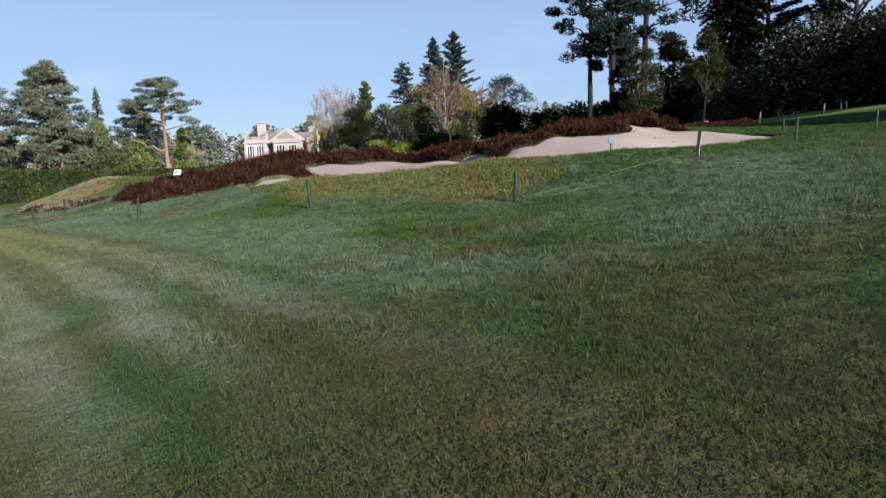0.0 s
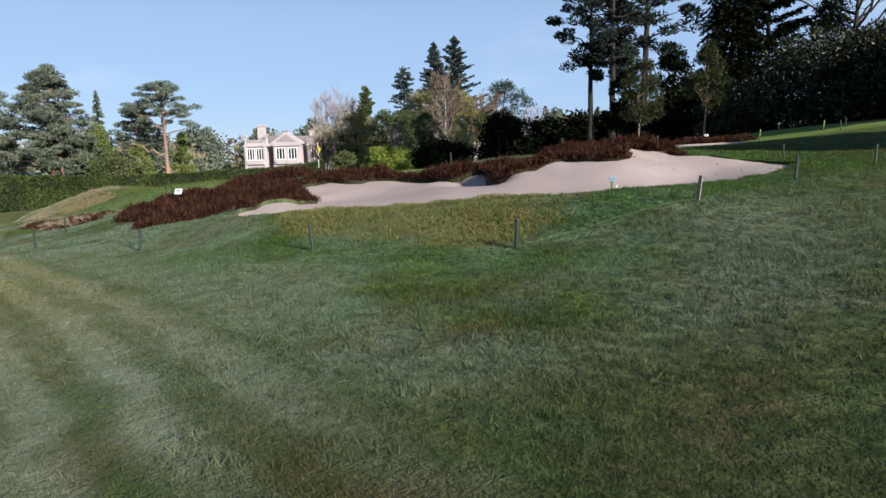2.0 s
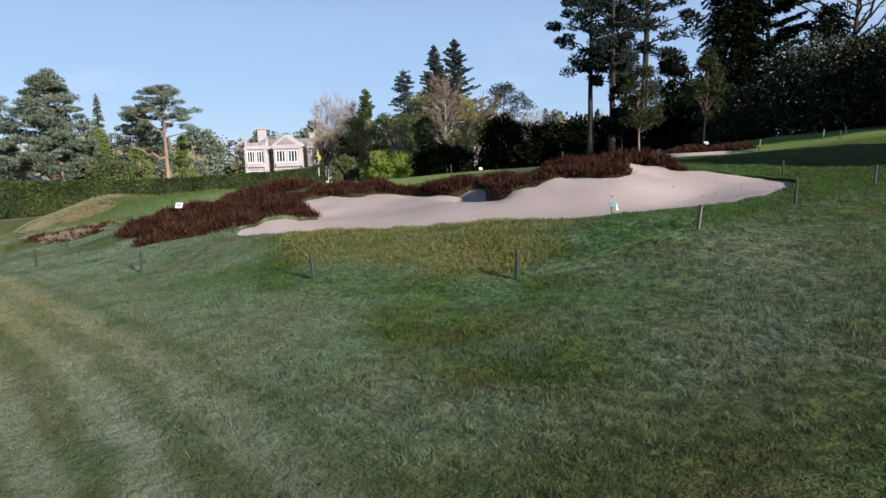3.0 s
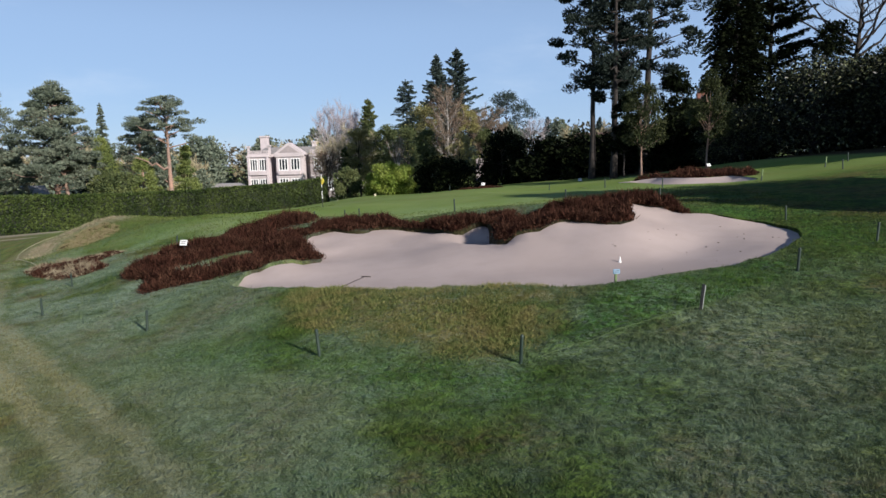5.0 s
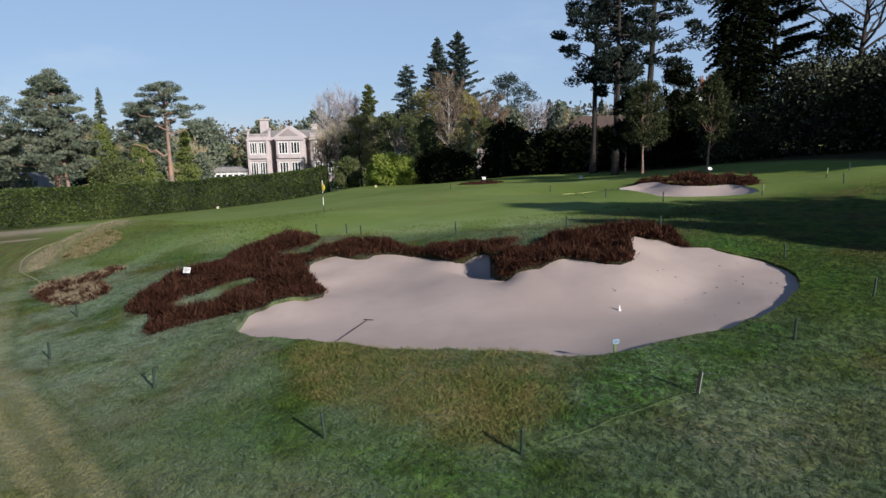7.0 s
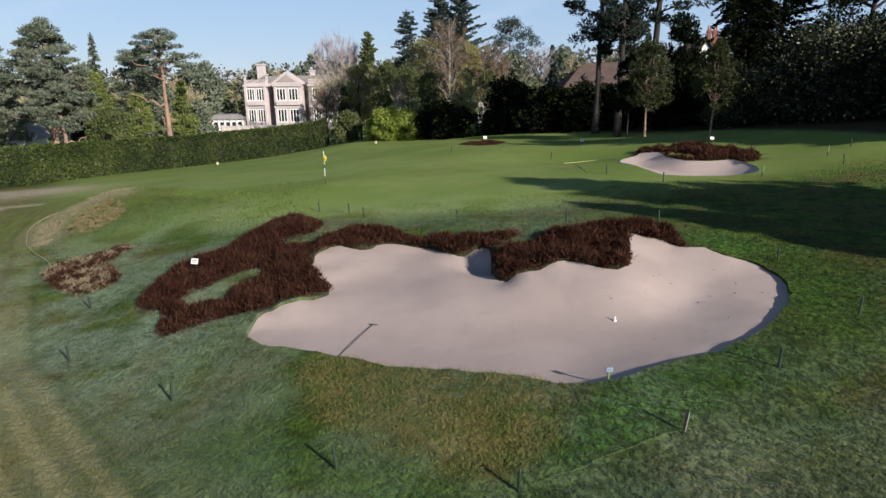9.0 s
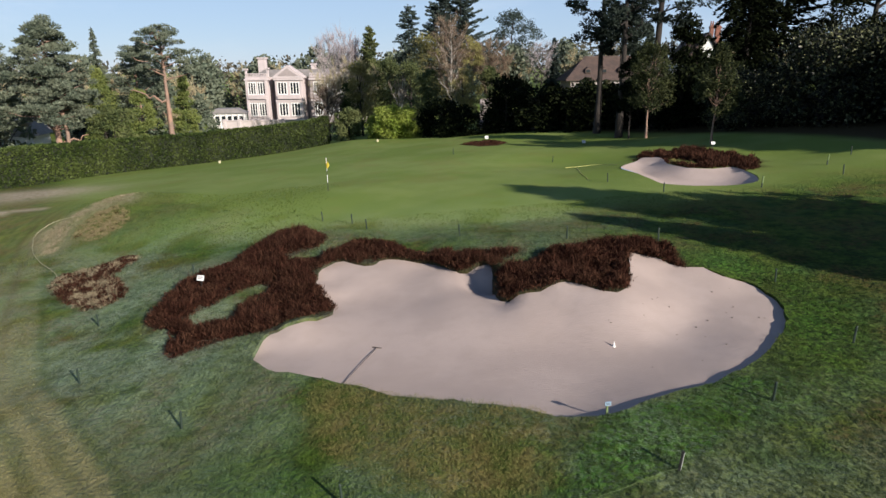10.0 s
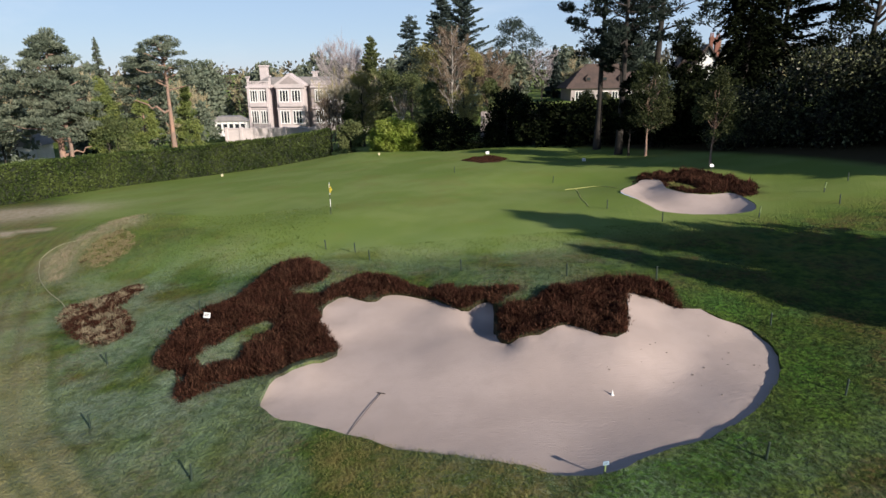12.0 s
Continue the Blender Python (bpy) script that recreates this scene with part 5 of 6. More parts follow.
hedge("clipped_hedge", [(-62, 52), (-53.0, 60.5), (-46.8, 67.0), (-41.5, 80.0), (-33.0, 87.0), (-26.0, 92.5), (-20.5, 97.0), (-15.8, 98.5)], 4.1, 2.4, "long clipped laurel hedge with a level top", LAUREL, 81, 108, 0.15)
hedge("garden_hedge", [(12.0, 93.0), (15.0, 92.0), (20.0, 90.5), (30.0, 87.0), (36.0, 84.0)], 4.0, 2.5, "tall dark hedge before the brown-roofed house", SHADED_LEAF, 82, 26, 0.28)

# ---- houses ----
STONE = plain_mat("painted_stone", (0.55, 0.475, 0.475), (0.48, 0.42, 0.42), 0.4, 0.8, 3.0, 0.01)
STONE_DARK = plain_mat("darker_stone", (0.34, 0.29, 0.285), (0.28, 0.24, 0.235), 0.5, 0.85, 3.0, 0.01)
WHITE = plain_mat("white_paint", (0.80, 0.79, 0.77), (0.72, 0.71, 0.70), 1.2, 0.5, 15.0, 0.002)
TILE = plain_mat("brown_roof_tile", (0.085, 0.055, 0.046), (0.058, 0.040, 0.036), 0.7, 0.85, 4.0, 0.03)
SLATE = plain_mat("grey_roof", (0.26, 0.24, 0.24), (0.20, 0.19, 0.19), 0.6, 0.6, 4.0, 0.02)
BRICK = plain_mat("red_brick", (0.25, 0.105, 0.075), (0.20, 0.09, 0.065), 0.9, 0.9, 6.0, 0.02)
TIMBER = plain_mat("black_timber", (0.03, 0.026, 0.024), (0.05, 0.04, 0.035), 2.0, 0.7, 10.0, 0.005)
GREENPOST = plain_mat("green_painted_wood", (0.011, 0.026, 0.018), (0.02, 0.036, 0.024), 4.0, 0.6, 40.0, 0.002)
BLACKPOST = plain_mat("black_paint", (0.012, 0.012, 0.013), (0.03, 0.03, 0.03), 5.0, 0.5, 40.0, 0.001)
YELLOW = plain_mat("yellow_flag_cloth", (0.80, 0.66, 0.10), (0.72, 0.58, 0.08), 3.0, 0.8, 40.0, 0.002)
ROPE = plain_mat("pale_rope", (0.50, 0.46, 0.30), (0.42, 0.38, 0.24), 8.0, 0.9, 60.0, 0.002)
STRING = plain_mat("green_string", (0.16, 0.22, 0.09), (0.12, 0.17, 0.07), 8.0, 0.9, 60.0, 0.001)
HOSE = plain_mat("yellow_hose", (0.50, 0.49, 0.17), (0.44, 0.42, 0.14), 5.0, 0.5, 40.0, 0.001)
RAKEWOOD = plain_mat("dark_rake_handle", (0.05, 0.04, 0.035), (0.08, 0.06, 0.05), 5.0, 0.6, 50.0, 0.001)
BLUE = plain_mat("pale_blue_plate", (0.20, 0.29, 0.38), (0.17, 0.25, 0.33), 4.0, 0.9, 30.0, 0.001)
glass, gnt, gb = node_mat("window_glass")
gb.inputs["Base Color"].default_value = (0.02, 0.024, 0.028, 1)
gb.inputs["Roughness"].default_value, gb.inputs["Specular IOR Level"].default_value = 0.06, 0.6


def window(parent, x, y, z, w, h, frame_mat=WHITE, mullions=1, transom=True):
    """A framed window standing 5 cm proud of a wall that faces -y; centre of its sill at x, z."""
    bm = bmesh.new()
    f = (0.24 if w > 2 else 0.10) * min(1, w)
    box(bm, x - w / 2, x - w / 2 + f, y - 0.08, y + 0.05, z, z + h)
    box(bm, x + w / 2 - f, x + w / 2, y - 0.08, y + 0.05, z, z + h)
    box(bm, x - w / 2 + f, x + w / 2 - f, y - 0.08, y + 0.05, z, z + f)
    box(bm, x - w / 2 + f, x + w / 2 - f, y - 0.08, y + 0.05, z + h - f, z + h)
    for k in range(mullions):
        mx = x - w / 2 + w * (k + 1) / (mullions + 1)
        box(bm, mx - f / 2, mx + f / 2, y - 0.07, y + 0.04, z + f, z + h - f)
    win = part("window", bm, frame_mat, parent)
    part("pane", boxed(x - w / 2 + f * 0.5, x + w / 2 - f * 0.5, y - 0.02, y + 0.02, z + f * 0.5, z + h - f * 0.5), glass, win)
    part("sill", boxed(x - w / 2 - 0.1, x + w / 2 + 0.1, y - 0.2, y + 0.05, z - 0.14, z), STONE, win)
    return win


def prism(profile, y0, y1):
    """A solid with an outline in x and z, between two depths."""
    bm = bmesh.new()
    a = [bm.verts.new((x, y0, z)) for x, z in profile]
    b = [bm.verts.new((x, y1, z)) for x, z in profile]
    bm.faces.new(a)
    bm.faces.new(b[::-1])
    n = len(profile)
    for i in range(n):
        bm.faces.new((a[(i + 1) % n], a[i], b[i], b[(i + 1) % n]))
    bmesh.ops.recalc_face_normals(bm, faces=bm.faces)
    return bm


def balustrade(parent, x0, x1, y, z):
    bm = bmesh.new()
    box(bm, x0, x1, y, y + 0.35, z, z + 0.2)
    box(bm, x0, x1, y, y + 0.35, z + 0.85, z + 1.05)
    n = int((x1 - x0) / 0.45)
    for k in range(n):
        x = x0 + (k + 0.5) * (x1 - x0) / n
        box(bm, x - 0.1, x + 0.1, y + 0.07, y + 0.27, z + 0.2, z + 0.85)
    return part("balustrade", bm, STONE, parent)


def mansion():
    """Two tall storeys of pale stone: a bay with a parapet, a pedimented bay, and a long wing."""
    root = tagged(new("mansion"), "pale stone two-storey mansion with pediment, parapets and tall chimney", "house")
    H = 11.9
    part("wall", boxed(-11.4, 14.0, 3.6, 16.0, -1.5, H), STONE_DARK, root)
    part("bay", boxed(-11.8, -5.6, -0.6, 4.2, -1.5, H), STONE, root)
    part("bay", boxed(-3.2, 4.2, -0.9, 4.2, -1.5, H), STONE, root)
    part("bay", boxed(6.0, 16.0, 0.8, 4.2, -1.5, H), STONE_DARK, root)
    for x0, x1, y in ((-12.2, -5.2, -1.0), (-3.7, 4.7, -1.3), (5.8, 16.3, 0.4)):
        part("cornice", boxed(x0, x1, y, y + 1.2, H - 0.9, H - 0.35, bevel=0.08), STONE, root)
        part("string_course", boxed(x0 + 0.2, x1 - 0.2, y + 0.2, y + 0.7, 5.2, 5.75, bevel=0.05), STONE, root)
    balustrade(root, -11.9, -5.5, -0.6, H)
    balustrade(root, 6.0, 16.0, 0.8, H)
    part("pediment", prism([(-3.9, H - 0.35), (4.9, H - 0.35), (4.9, H), (0.5, H + 3.1), (-3.9, H)], -1.3, 2.4), STONE, root)
    part("tympanum", prism([(-2.5, H + 0.25), (3.5, H + 0.25), (0.5, H + 2.35)], -1.33, -1.2), STONE_DARK, root)
    part("roof", prism([(-11.5, H), (13.5, H), (9.5, H + 2.0), (-7.5, H + 2.0)], 3.0, 15.0), SLATE, root)
    for cx, cz, w in ((-8.6, H + 5.0, 1.0), (6.4, H + 3.2, 0.6), (-5.4, H + 2.2, 0.28), (-11.6, H + 2.0, 0.28)):
        ch = part("chimney", boxed(cx - w, cx + w, 4.0 if w > 0.5 else -0.4, (4.0 if w > 0.5 else -0.4) + 2 * w, H - 0.4, cz, bevel=0.05), STONE, root)
        part("chimney_cap", boxed(cx - w - 0.25, cx + w + 0.25, (4.0 if w > 0.5 else -0.4) - 0.25, (4.0 if w > 0.5 else -0.4) + 2 * w + 0.25, cz - 0.1, cz + 0.35, bevel=0.06), STONE, ch)
    for fl, h in ((1.3, 3.7), (7.2, 3.4)):
        for x in (-10.2, -7.5):
            window(root, x + 0.1, -0.62, fl, 2.3, h, WHITE, 2)
        for x in (-1.3, 2.2):
            window(root, x, -0.92, fl, 2.7, h, WHITE, 2)
        for x in (8.2, 11.4, 14.4):
            window(root, x, 0.78, fl, 2.3, h, WHITE, 2)
        window(root, -4.4, 3.58, fl + 0.3, 1.1, h - 0.6, WHITE, 0)
    for x0, x1, y in ((-11.3, -6.1, -1.0), (-2.7, 3.7, -1.3)):
        part("balcony", boxed(x0, x1, y - 0.3, y + 0.4, 6.0, 7.05, bevel=0.05), STONE, root)
    for x in (-11.5, -6.0, -3.0, 3.9):
        part("pilaster", boxed(x - 0.35, x + 0.35, -1.05, -0.4, -1.2, H - 0.9, bevel=0.05), STONE, root)
    root.matrix_world = pose(-41.0, 178.5, -4.3, 0, 0, -6)


mansion()


def lodge():
    root = tagged(new("lodge"), "low dark-roofed lodge with white walls behind the pines", "house")
    part("wall", boxed(-6.0, 5.0, 0.5, 7.0, -3.0, 2.6), WHITE, root)
    part("roof", prism([(-5.6, 2.4), (5.6, 2.4), (4.0, 5.2), (-4.0, 5.2)], 0.0, 7.4), SLATE, root)
    window(root, 1.5, 0.48, 0.6, 1.3, 1.4, WHITE, 1)
    root.matrix_world = pose(-76.0, 110.0, -3.4, 0, 0, 8)


lodge()


def terrace():
    root = tagged(new("terrace_wall"), "low pale stone terrace wall before the mansion", "wall")
    part("wall", boxed(-11.7, 11.7, 0, 0.8, -3.0, 2.0), STONE, root)
    part("coping", boxed(-11.9, 11.9, -0.15, 0.95, 2.0, 2.25, bevel=0.05), STONE, root)
    for k in range(7):
        x = -11.3 + k * 3.77
        part("pier", boxed(x - 0.4, x + 0.4, -0.22, 1.02, -3.0, 2.45, bevel=0.05), STONE, root)
    root.matrix_world = pose(-42.8, 161.5, -4.93, 0, 0, -1)


terrace()


def pavilion():
    root = tagged(new("garden_pavilion"), "white garden pavilion with tall windows and a shallow grey roof", "pavilion")
    part("wall", boxed(-4.4, 4.4, 0.3, 4.0, -0.5, 3.3), WHITE, root)
    part("roof", prism([(-4.9, 3.3), (4.9, 3.3), (2.4, 4.5), (-2.4, 4.5)], -0.3, 4.4), SLATE, root)
    for k in range(6):
        window(root, -3.6 + k * 1.45, 0.28, 0.3, 1.1, 2.4, WHITE, 0)
    for k in range(7):
        part("post", boxed(-4.4 + k * 1.467 - 0.12, -4.4 + k * 1.467 + 0.12, -0.05, 0.2, -0.5, 3.3, bevel=0.02), WHITE, root)
    root.matrix_world = pose(-55.3, 167.0, -4.75, 0, 0, 4) @ Matrix.Diagonal((1.06, 1.0, 1.04, 1))


pavilion()


def tile_rows(parent, x0, x1, y0, y1, z0, z1, inset0=0.0, inset1=0.0, rows=16):
    """Courses of roof tiles up a slope that faces -y, each lapped over the one below."""
    for k in range(rows):
        f0, f1 = k / rows, (k + 1.25) / rows
        a0, a1 = x0 + inset0 * f0, x1 - inset1 * f0
        ya, yb = y0 + (y1 - y0) * f0, y0 + (y1 - y0) * f1
        za, zb = z0 + (z1 - z0) * f0, z0 + (z1 - z0) * f1
        bm = bmesh.new()
        n = max(3, int((a1 - a0) / 0.6))
        for i in range(n):
            xa, xb = a0 + (a1 - a0) * i / n, a0 + (a1 - a0) * (i + 0.96) / n
            v = [bm.verts.new(p) for p in ((xa, ya, za + 0.06), (xb, ya, za + 0.06), (xb, yb, zb + 0.02), (xa, yb, zb + 0.02), (xa, ya, za - 0.02), (xb, ya, za - 0.02))]
            bm.faces.new(v[:4])
            bm.faces.new((v[4], v[5], v[1], v[0]))
        part("tile_course", bm, TILE, parent)


def brown_house():
    root = tagged(new("house"), "house with shade-darkened walls, a steep brown tiled roof and dormers", "house")
    # the shade on this wall is put into its dark colour
    part("wall", boxed(-8.0, 9.5, 0.6, 9.0, -4.0, 5.7), STONE_DARK, root)
    roof = part("roof", prism([(-9.0, 5.4), (10.2, 5.4), (7.0, 10.4), (-4.4, 10.4)], 3.9, 4.6), TILE, root)
    bm = bmesh.new()
    pts = [(-9.0, 0.0, 5.4), (10.2, 0.0, 5.4), (10.2, 9.4, 5.4), (-9.0, 9.4, 5.4), (-4.4, 4.6, 10.3), (7.0, 4.6, 10.3)]
    v = [bm.verts.new(p) for p in pts]
    for f in ((0, 1, 5, 4), (2, 3, 4, 5), (1, 2, 5), (3, 0, 4), (3, 2, 1, 0)):
        bm.faces.new([v[i] for i in f])
    part("roof_deck", bm, TILE, roof)
    tile_rows(roof, -9.0, 10.2, -0.05, 4.55, 5.42, 10.35, 4.6, 3.2)
    for x in (-4.7, -1.6, 1.6, 5.1):
        d = part("dormer", prism([(x - 0.5, 6.9), (x + 0.5, 6.9), (x + 0.5, 7.7), (x, 8.2), (x - 0.5, 7.7)], 1.0, 3.2), TILE, root)
        part("pane", boxed(x - 0.34, x + 0.34, 0.94, 1.02, 7.05, 7.65), glass, d)
    d = part("dormer", prism([(7.2, 6.3), (9.2, 6.3), (9.2, 7.5), (8.2, 8.4), (7.2, 7.5)], 0.3, 4.0), WHITE, root, "white gabled dormer")
    for x in (7.7, 8.7):
        part("pane", boxed(x - 0.3, x + 0.3, 0.24, 0.32, 6.5, 7.4), glass, d)
    for x in (-6.6, -4.9, -1.5, 0.4, 3.0, 6.0, 8.0):
        window(root, x, 0.58, 2.6, 1.2, 2.2, WHITE, 1)
    root.matrix_world = pose(54.0, 192.1, -2.4, 0, 0, 3) @ Matrix.Diagonal((1.62, 1.445, 1.42, 1))


brown_house()


def timbered_house():
    root = tagged(new("timbered_house"), "half-timbered white gabled house with tall red brick chimneys", "house")
    part("wall", boxed(-1.4, 4.0, 0.5, 9.0, -2.0, 6.4), WHITE, root)
    part("gable", prism([(0.2, 0.0), (6.0, 0.0), (6.0, 6.4), (3.1, 10.4), (0.2, 6.4)], -0.8, 5.0), WHITE, root)
    part("roof", prism([(-2.2, 6.2), (1.0, 6.2), (1.0, 9.8), (0.2, 9.8)], 0.0, 8.0), TILE, root)
    for a, b in ((-0.3, 3.1), (6.5, 3.1)):
        part("roof", prism([(a, 6.0), (b, 10.7), (b, 11.05), (a - 0.3 * (1 if a < 3 else -1), 6.2)], -1.2, 5.0), TILE, root)
    for x in (0.35, 1.75, 3.1, 4.45, 5.85):
        part("timber", boxed(x - 0.13, x + 0.13, -0.88, -0.78, 1.0, 6.3 if x in (0.35, 5.85) else 7.6), TIMBER, root)
    part("timber", boxed(0.2, 6.0, -0.9, -0.8, 6.2, 6.5), TIMBER, root)
    part("timber", prism([(0.2, 6.3), (0.5, 6.3), (3.2, 10.2), (3.0, 10.4)], -0.95, -0.85), TIMBER, root)
    part("timber", prism([(6.0, 6.3), (5.7, 6.3), (3.0, 10.2), (3.2, 10.4)], -0.94, -0.84), TIMBER, root)
    for x in (1.6, 4.4):
        window(root, x, -0.82, 2.6, 1.3, 1.8, TIMBER, 1)
    for x, w, zt in ((4.3, 0.30, 12.3), (5.3, 0.40, 12.2)):
        ch = part("chimney", boxed(x - w, x + w, 3.0, 4.0, 7.0, zt, bevel=0.04), BRICK, root)
        part("chimney_cap", boxed(x - w - 0.08, x + w + 0.08, 2.92, 4.08, zt - 0.5, zt - 0.15, bevel=0.04), BRICK, ch)
        for dx in (-0.16, 0.16):
            bm = bmesh.new()
            bmesh.ops.create_cone(bm, cap_ends=True, segments=10, radius1=0.13, radius2=0.10, depth=0.7, matrix=Matrix.Translation((x + dx, 3.6, zt + 0.34)))
            part("chimney_pot", bm, BRICK, ch)
    root.matrix_world = pose(46.6, 119.8, 3.2, 0, 0, -12) @ Matrix.Diagonal((1.1, 1.1, 1.1, 1))


timbered_house()


def paling_fence():
    root = tagged(new("paling_fence"), "pale wooden paling fence between the garden trees", "fence")
    for k in range(22):
        part("pale", boxed(k * 0.15, k * 0.15 + 0.11, 0, 0.025, -0.3, 4.6 + 0.06 * (k % 3), bevel=0.006), STONE_DARK, root)
    for z in (0.8, 3.9):
        part("rail", boxed(-0.1, 3.35, 0.026, 0.07, z, z + 0.1), STONE_DARK, root)
    root.matrix_world = pose(6.7, 99.0, gz(6.7, 99.0), 0, 0, 8)


paling_fence()

# ---- things on the course ----


def cyl(bm, r0, r1, z0, z1, seg=10, x=0.0, y=0.0):
    bmesh.ops.create_cone(bm, cap_ends=True, segments=seg, radius1=r0, radius2=r1, depth=z1 - z0, matrix=Matrix.Translation((x, y, (z0 + z1) / 2)))
    return bm


def stake(h, mat, label, r=0.030):
    root = tagged(new("stake"), label, "stake")
    part("post", cyl(bmesh.new(), r, r * 0.95, -0.12, h), mat, root)
    part("cap", cyl(bmesh.new(), r * 1.15, r * 0.6, h, h + 0.03), mat, root)
    return root


first = stake(0.46, GREENPOST, "thin dark green stake standing in the turf")
first.matrix_world = pose(0.83, 10.29, gz(0.83, 10.29), 3, 2, 0)
tagged(first, group="stakes round the bunker")
STAKES = [(-2.58, 11.15), (-7.21, 14.67), (-11.49, 17.66), (-13.3, 22.25), (7.13, 13.33), (10.65, 15.86), (11.02, 20.54), (0.44, 27.26), (4.77, 25.05), (8.33, 24.45), (-6.9, 34.2), (-4.09, 30.84), (22.27, 34.6), (10.0, 38.0), (12.03, 34.07), (1.2, 59.2), (-5.1, 33.0), (9.3, 52.1), (-10.8, 25.3), (26.0, 39.7)]
for k, (x, y) in enumerate(STAKES):
    c = copy_thing(first, pose(x, y, gz(x, y), (k * 37 % 9) - 4, (k * 53 % 11) - 5, k * 40) @ Matrix.Diagonal((1.0 + (y > 24) * 0.15, 1.0 + (y > 24) * 0.15, 1.0 + 0.15 * (y > 24), 1)))
    tagged(c, group="stakes round the bunker")


def banded_stake(x, y):
    root = tagged(new("marker_stake"), "square black marker post with a white edge", "stake")
    part("post", boxed(-0.026, 0.026, -0.026, 0.026, -0.1, 0.46, bevel=0.005), BLACKPOST, root)
    part("stripe", boxed(0.0265, 0.034, -0.020, 0.020, 0.02, 0.44), WHITE, root, "white painted edge")
    root.matrix_world = pose(x, y, gz(x, y), 2, 5, -20)


banded_stake(4.12, 11.16)
for x, y in ((17.2, 33.6), (23.2, 37.6)):
    root = tagged(new("distance_post"), "short thin green post in the turf", "stake")
    part("post", boxed(-0.03, 0.03, -0.03, 0.03, -0.1, 0.25, bevel=0.008), GREENPOST, root)
    part("top", boxed(-0.032, 0.032, -0.032, 0.032, 0.25, 0.62, bevel=0.008), STRING, root, "faded green painted top")
    root.matrix_world = pose(x, y, gz(x, y), 2, 3)


def cord(name, pts, r, mat, label, lift, category="rope"):
    c = rounded(pts, 0.4, 0.02, 5, closed=False)
    z = ground_z(c[:, 0], c[:, 1]) + lift
    v, q = tube_arrays([(np.column_stack([c, z]), np.full(len(c), r))], 6)
    return tagged(new(name, mesh_np(name, v, q, mat, True)), label, category)


cord("string_line", [(4.12, 11.16), (2.5, 10.7), (0.83, 10.29)], 0.0032, STRING, "thin pale green string between two stakes", 0.06)
cord("rope", [(-18.75, 28.9), (-19.42, 29.7), (-21.88, 32.43), (-25.6, 37.7), (-26.8, 40.1), (-26.2, 41.4), (-24.1, 40.8)], 0.013, ROPE, "pale rope lying along the edge of the bank", 0.10)
cord("hose", [(9.5, 48.0), (10.4, 48.4), (11.5, 48.8), (12.5, 48.3), (13.0, 45.7)], 0.02, HOSE, "yellow hose lying on the grass by the far bunker", 0.04, "hose")
cord("hose", [(10.4, 48.4), (9.8, 44.7), (9.3, 41.8), (9.1, 38.7)], 0.014, HOSE, "faded hose trailing across the apron", 0.02, "hose")


def sign(x, y, top, w, h, mat, label, tilt=-25, post=BLACKPOST, turn=0.0, bars=2):
    root = tagged(new("sign"), label, "sign")
    part("post", boxed(-0.02, 0.02, -0.02, 0.02, -0.15, top - h * 0.3), post, root)
    plate = part("plate", boxed(-w / 2, w / 2, -0.012, 0.012, -h / 2, h / 2, bevel=0.004), mat, root)
    plate.matrix_local = pose(0, -0.03, top - h * 0.4, tilt, 0, 0)
    for k in range(bars):
        part("lettering", boxed(-w * 0.34, w * (0.34 - 0.1 * k), -0.016, -0.0125, h * (0.12 - 0.3 * k), h * (0.22 - 0.3 * k)), BLACKPOST, plate, "dark unreadable lettering")
    root.matrix_world = pose(x, y, gz(x, y), 0, 0, turn)
    return root


sign(-9.96, 23.97, 0.55, 0.30, 0.22, WHITE, "small white notice plate standing in the heather", turn=-15)
sign(3.22, 13.16, 0.24, 0.15, 0.10, BLUE, "small pale blue notice plate at the bunker edge", tilt=-3, turn=10, post=STRING)
sign(20.8, 48.0, 0.58, 0.34, 0.22, WHITE, "white notice plate in the heather behind the far bunker", turn=15)
sign(5.5, 72.6, 0.56, 0.40, 0.32, WHITE, "white notice plate at the back of the green", turn=3)
sign(14.2, 61.8, 0.40, 0.34, 0.30, WHITE, "small white plate on the turf beyond the green")
for x, y in ((-28.9, 82.2), (-8.3, 85.5)):
    root = tagged(new("tee_marker"), "pale yellow tee marker block on the grass", "marker")
    part("block", boxed(-0.15, 0.15, -0.13, 0.13, -0.05, 0.32, bevel=0.04), ROPE, root)
    root.matrix_world = pose(x, y, gz(x, y), 0, 0, 12)


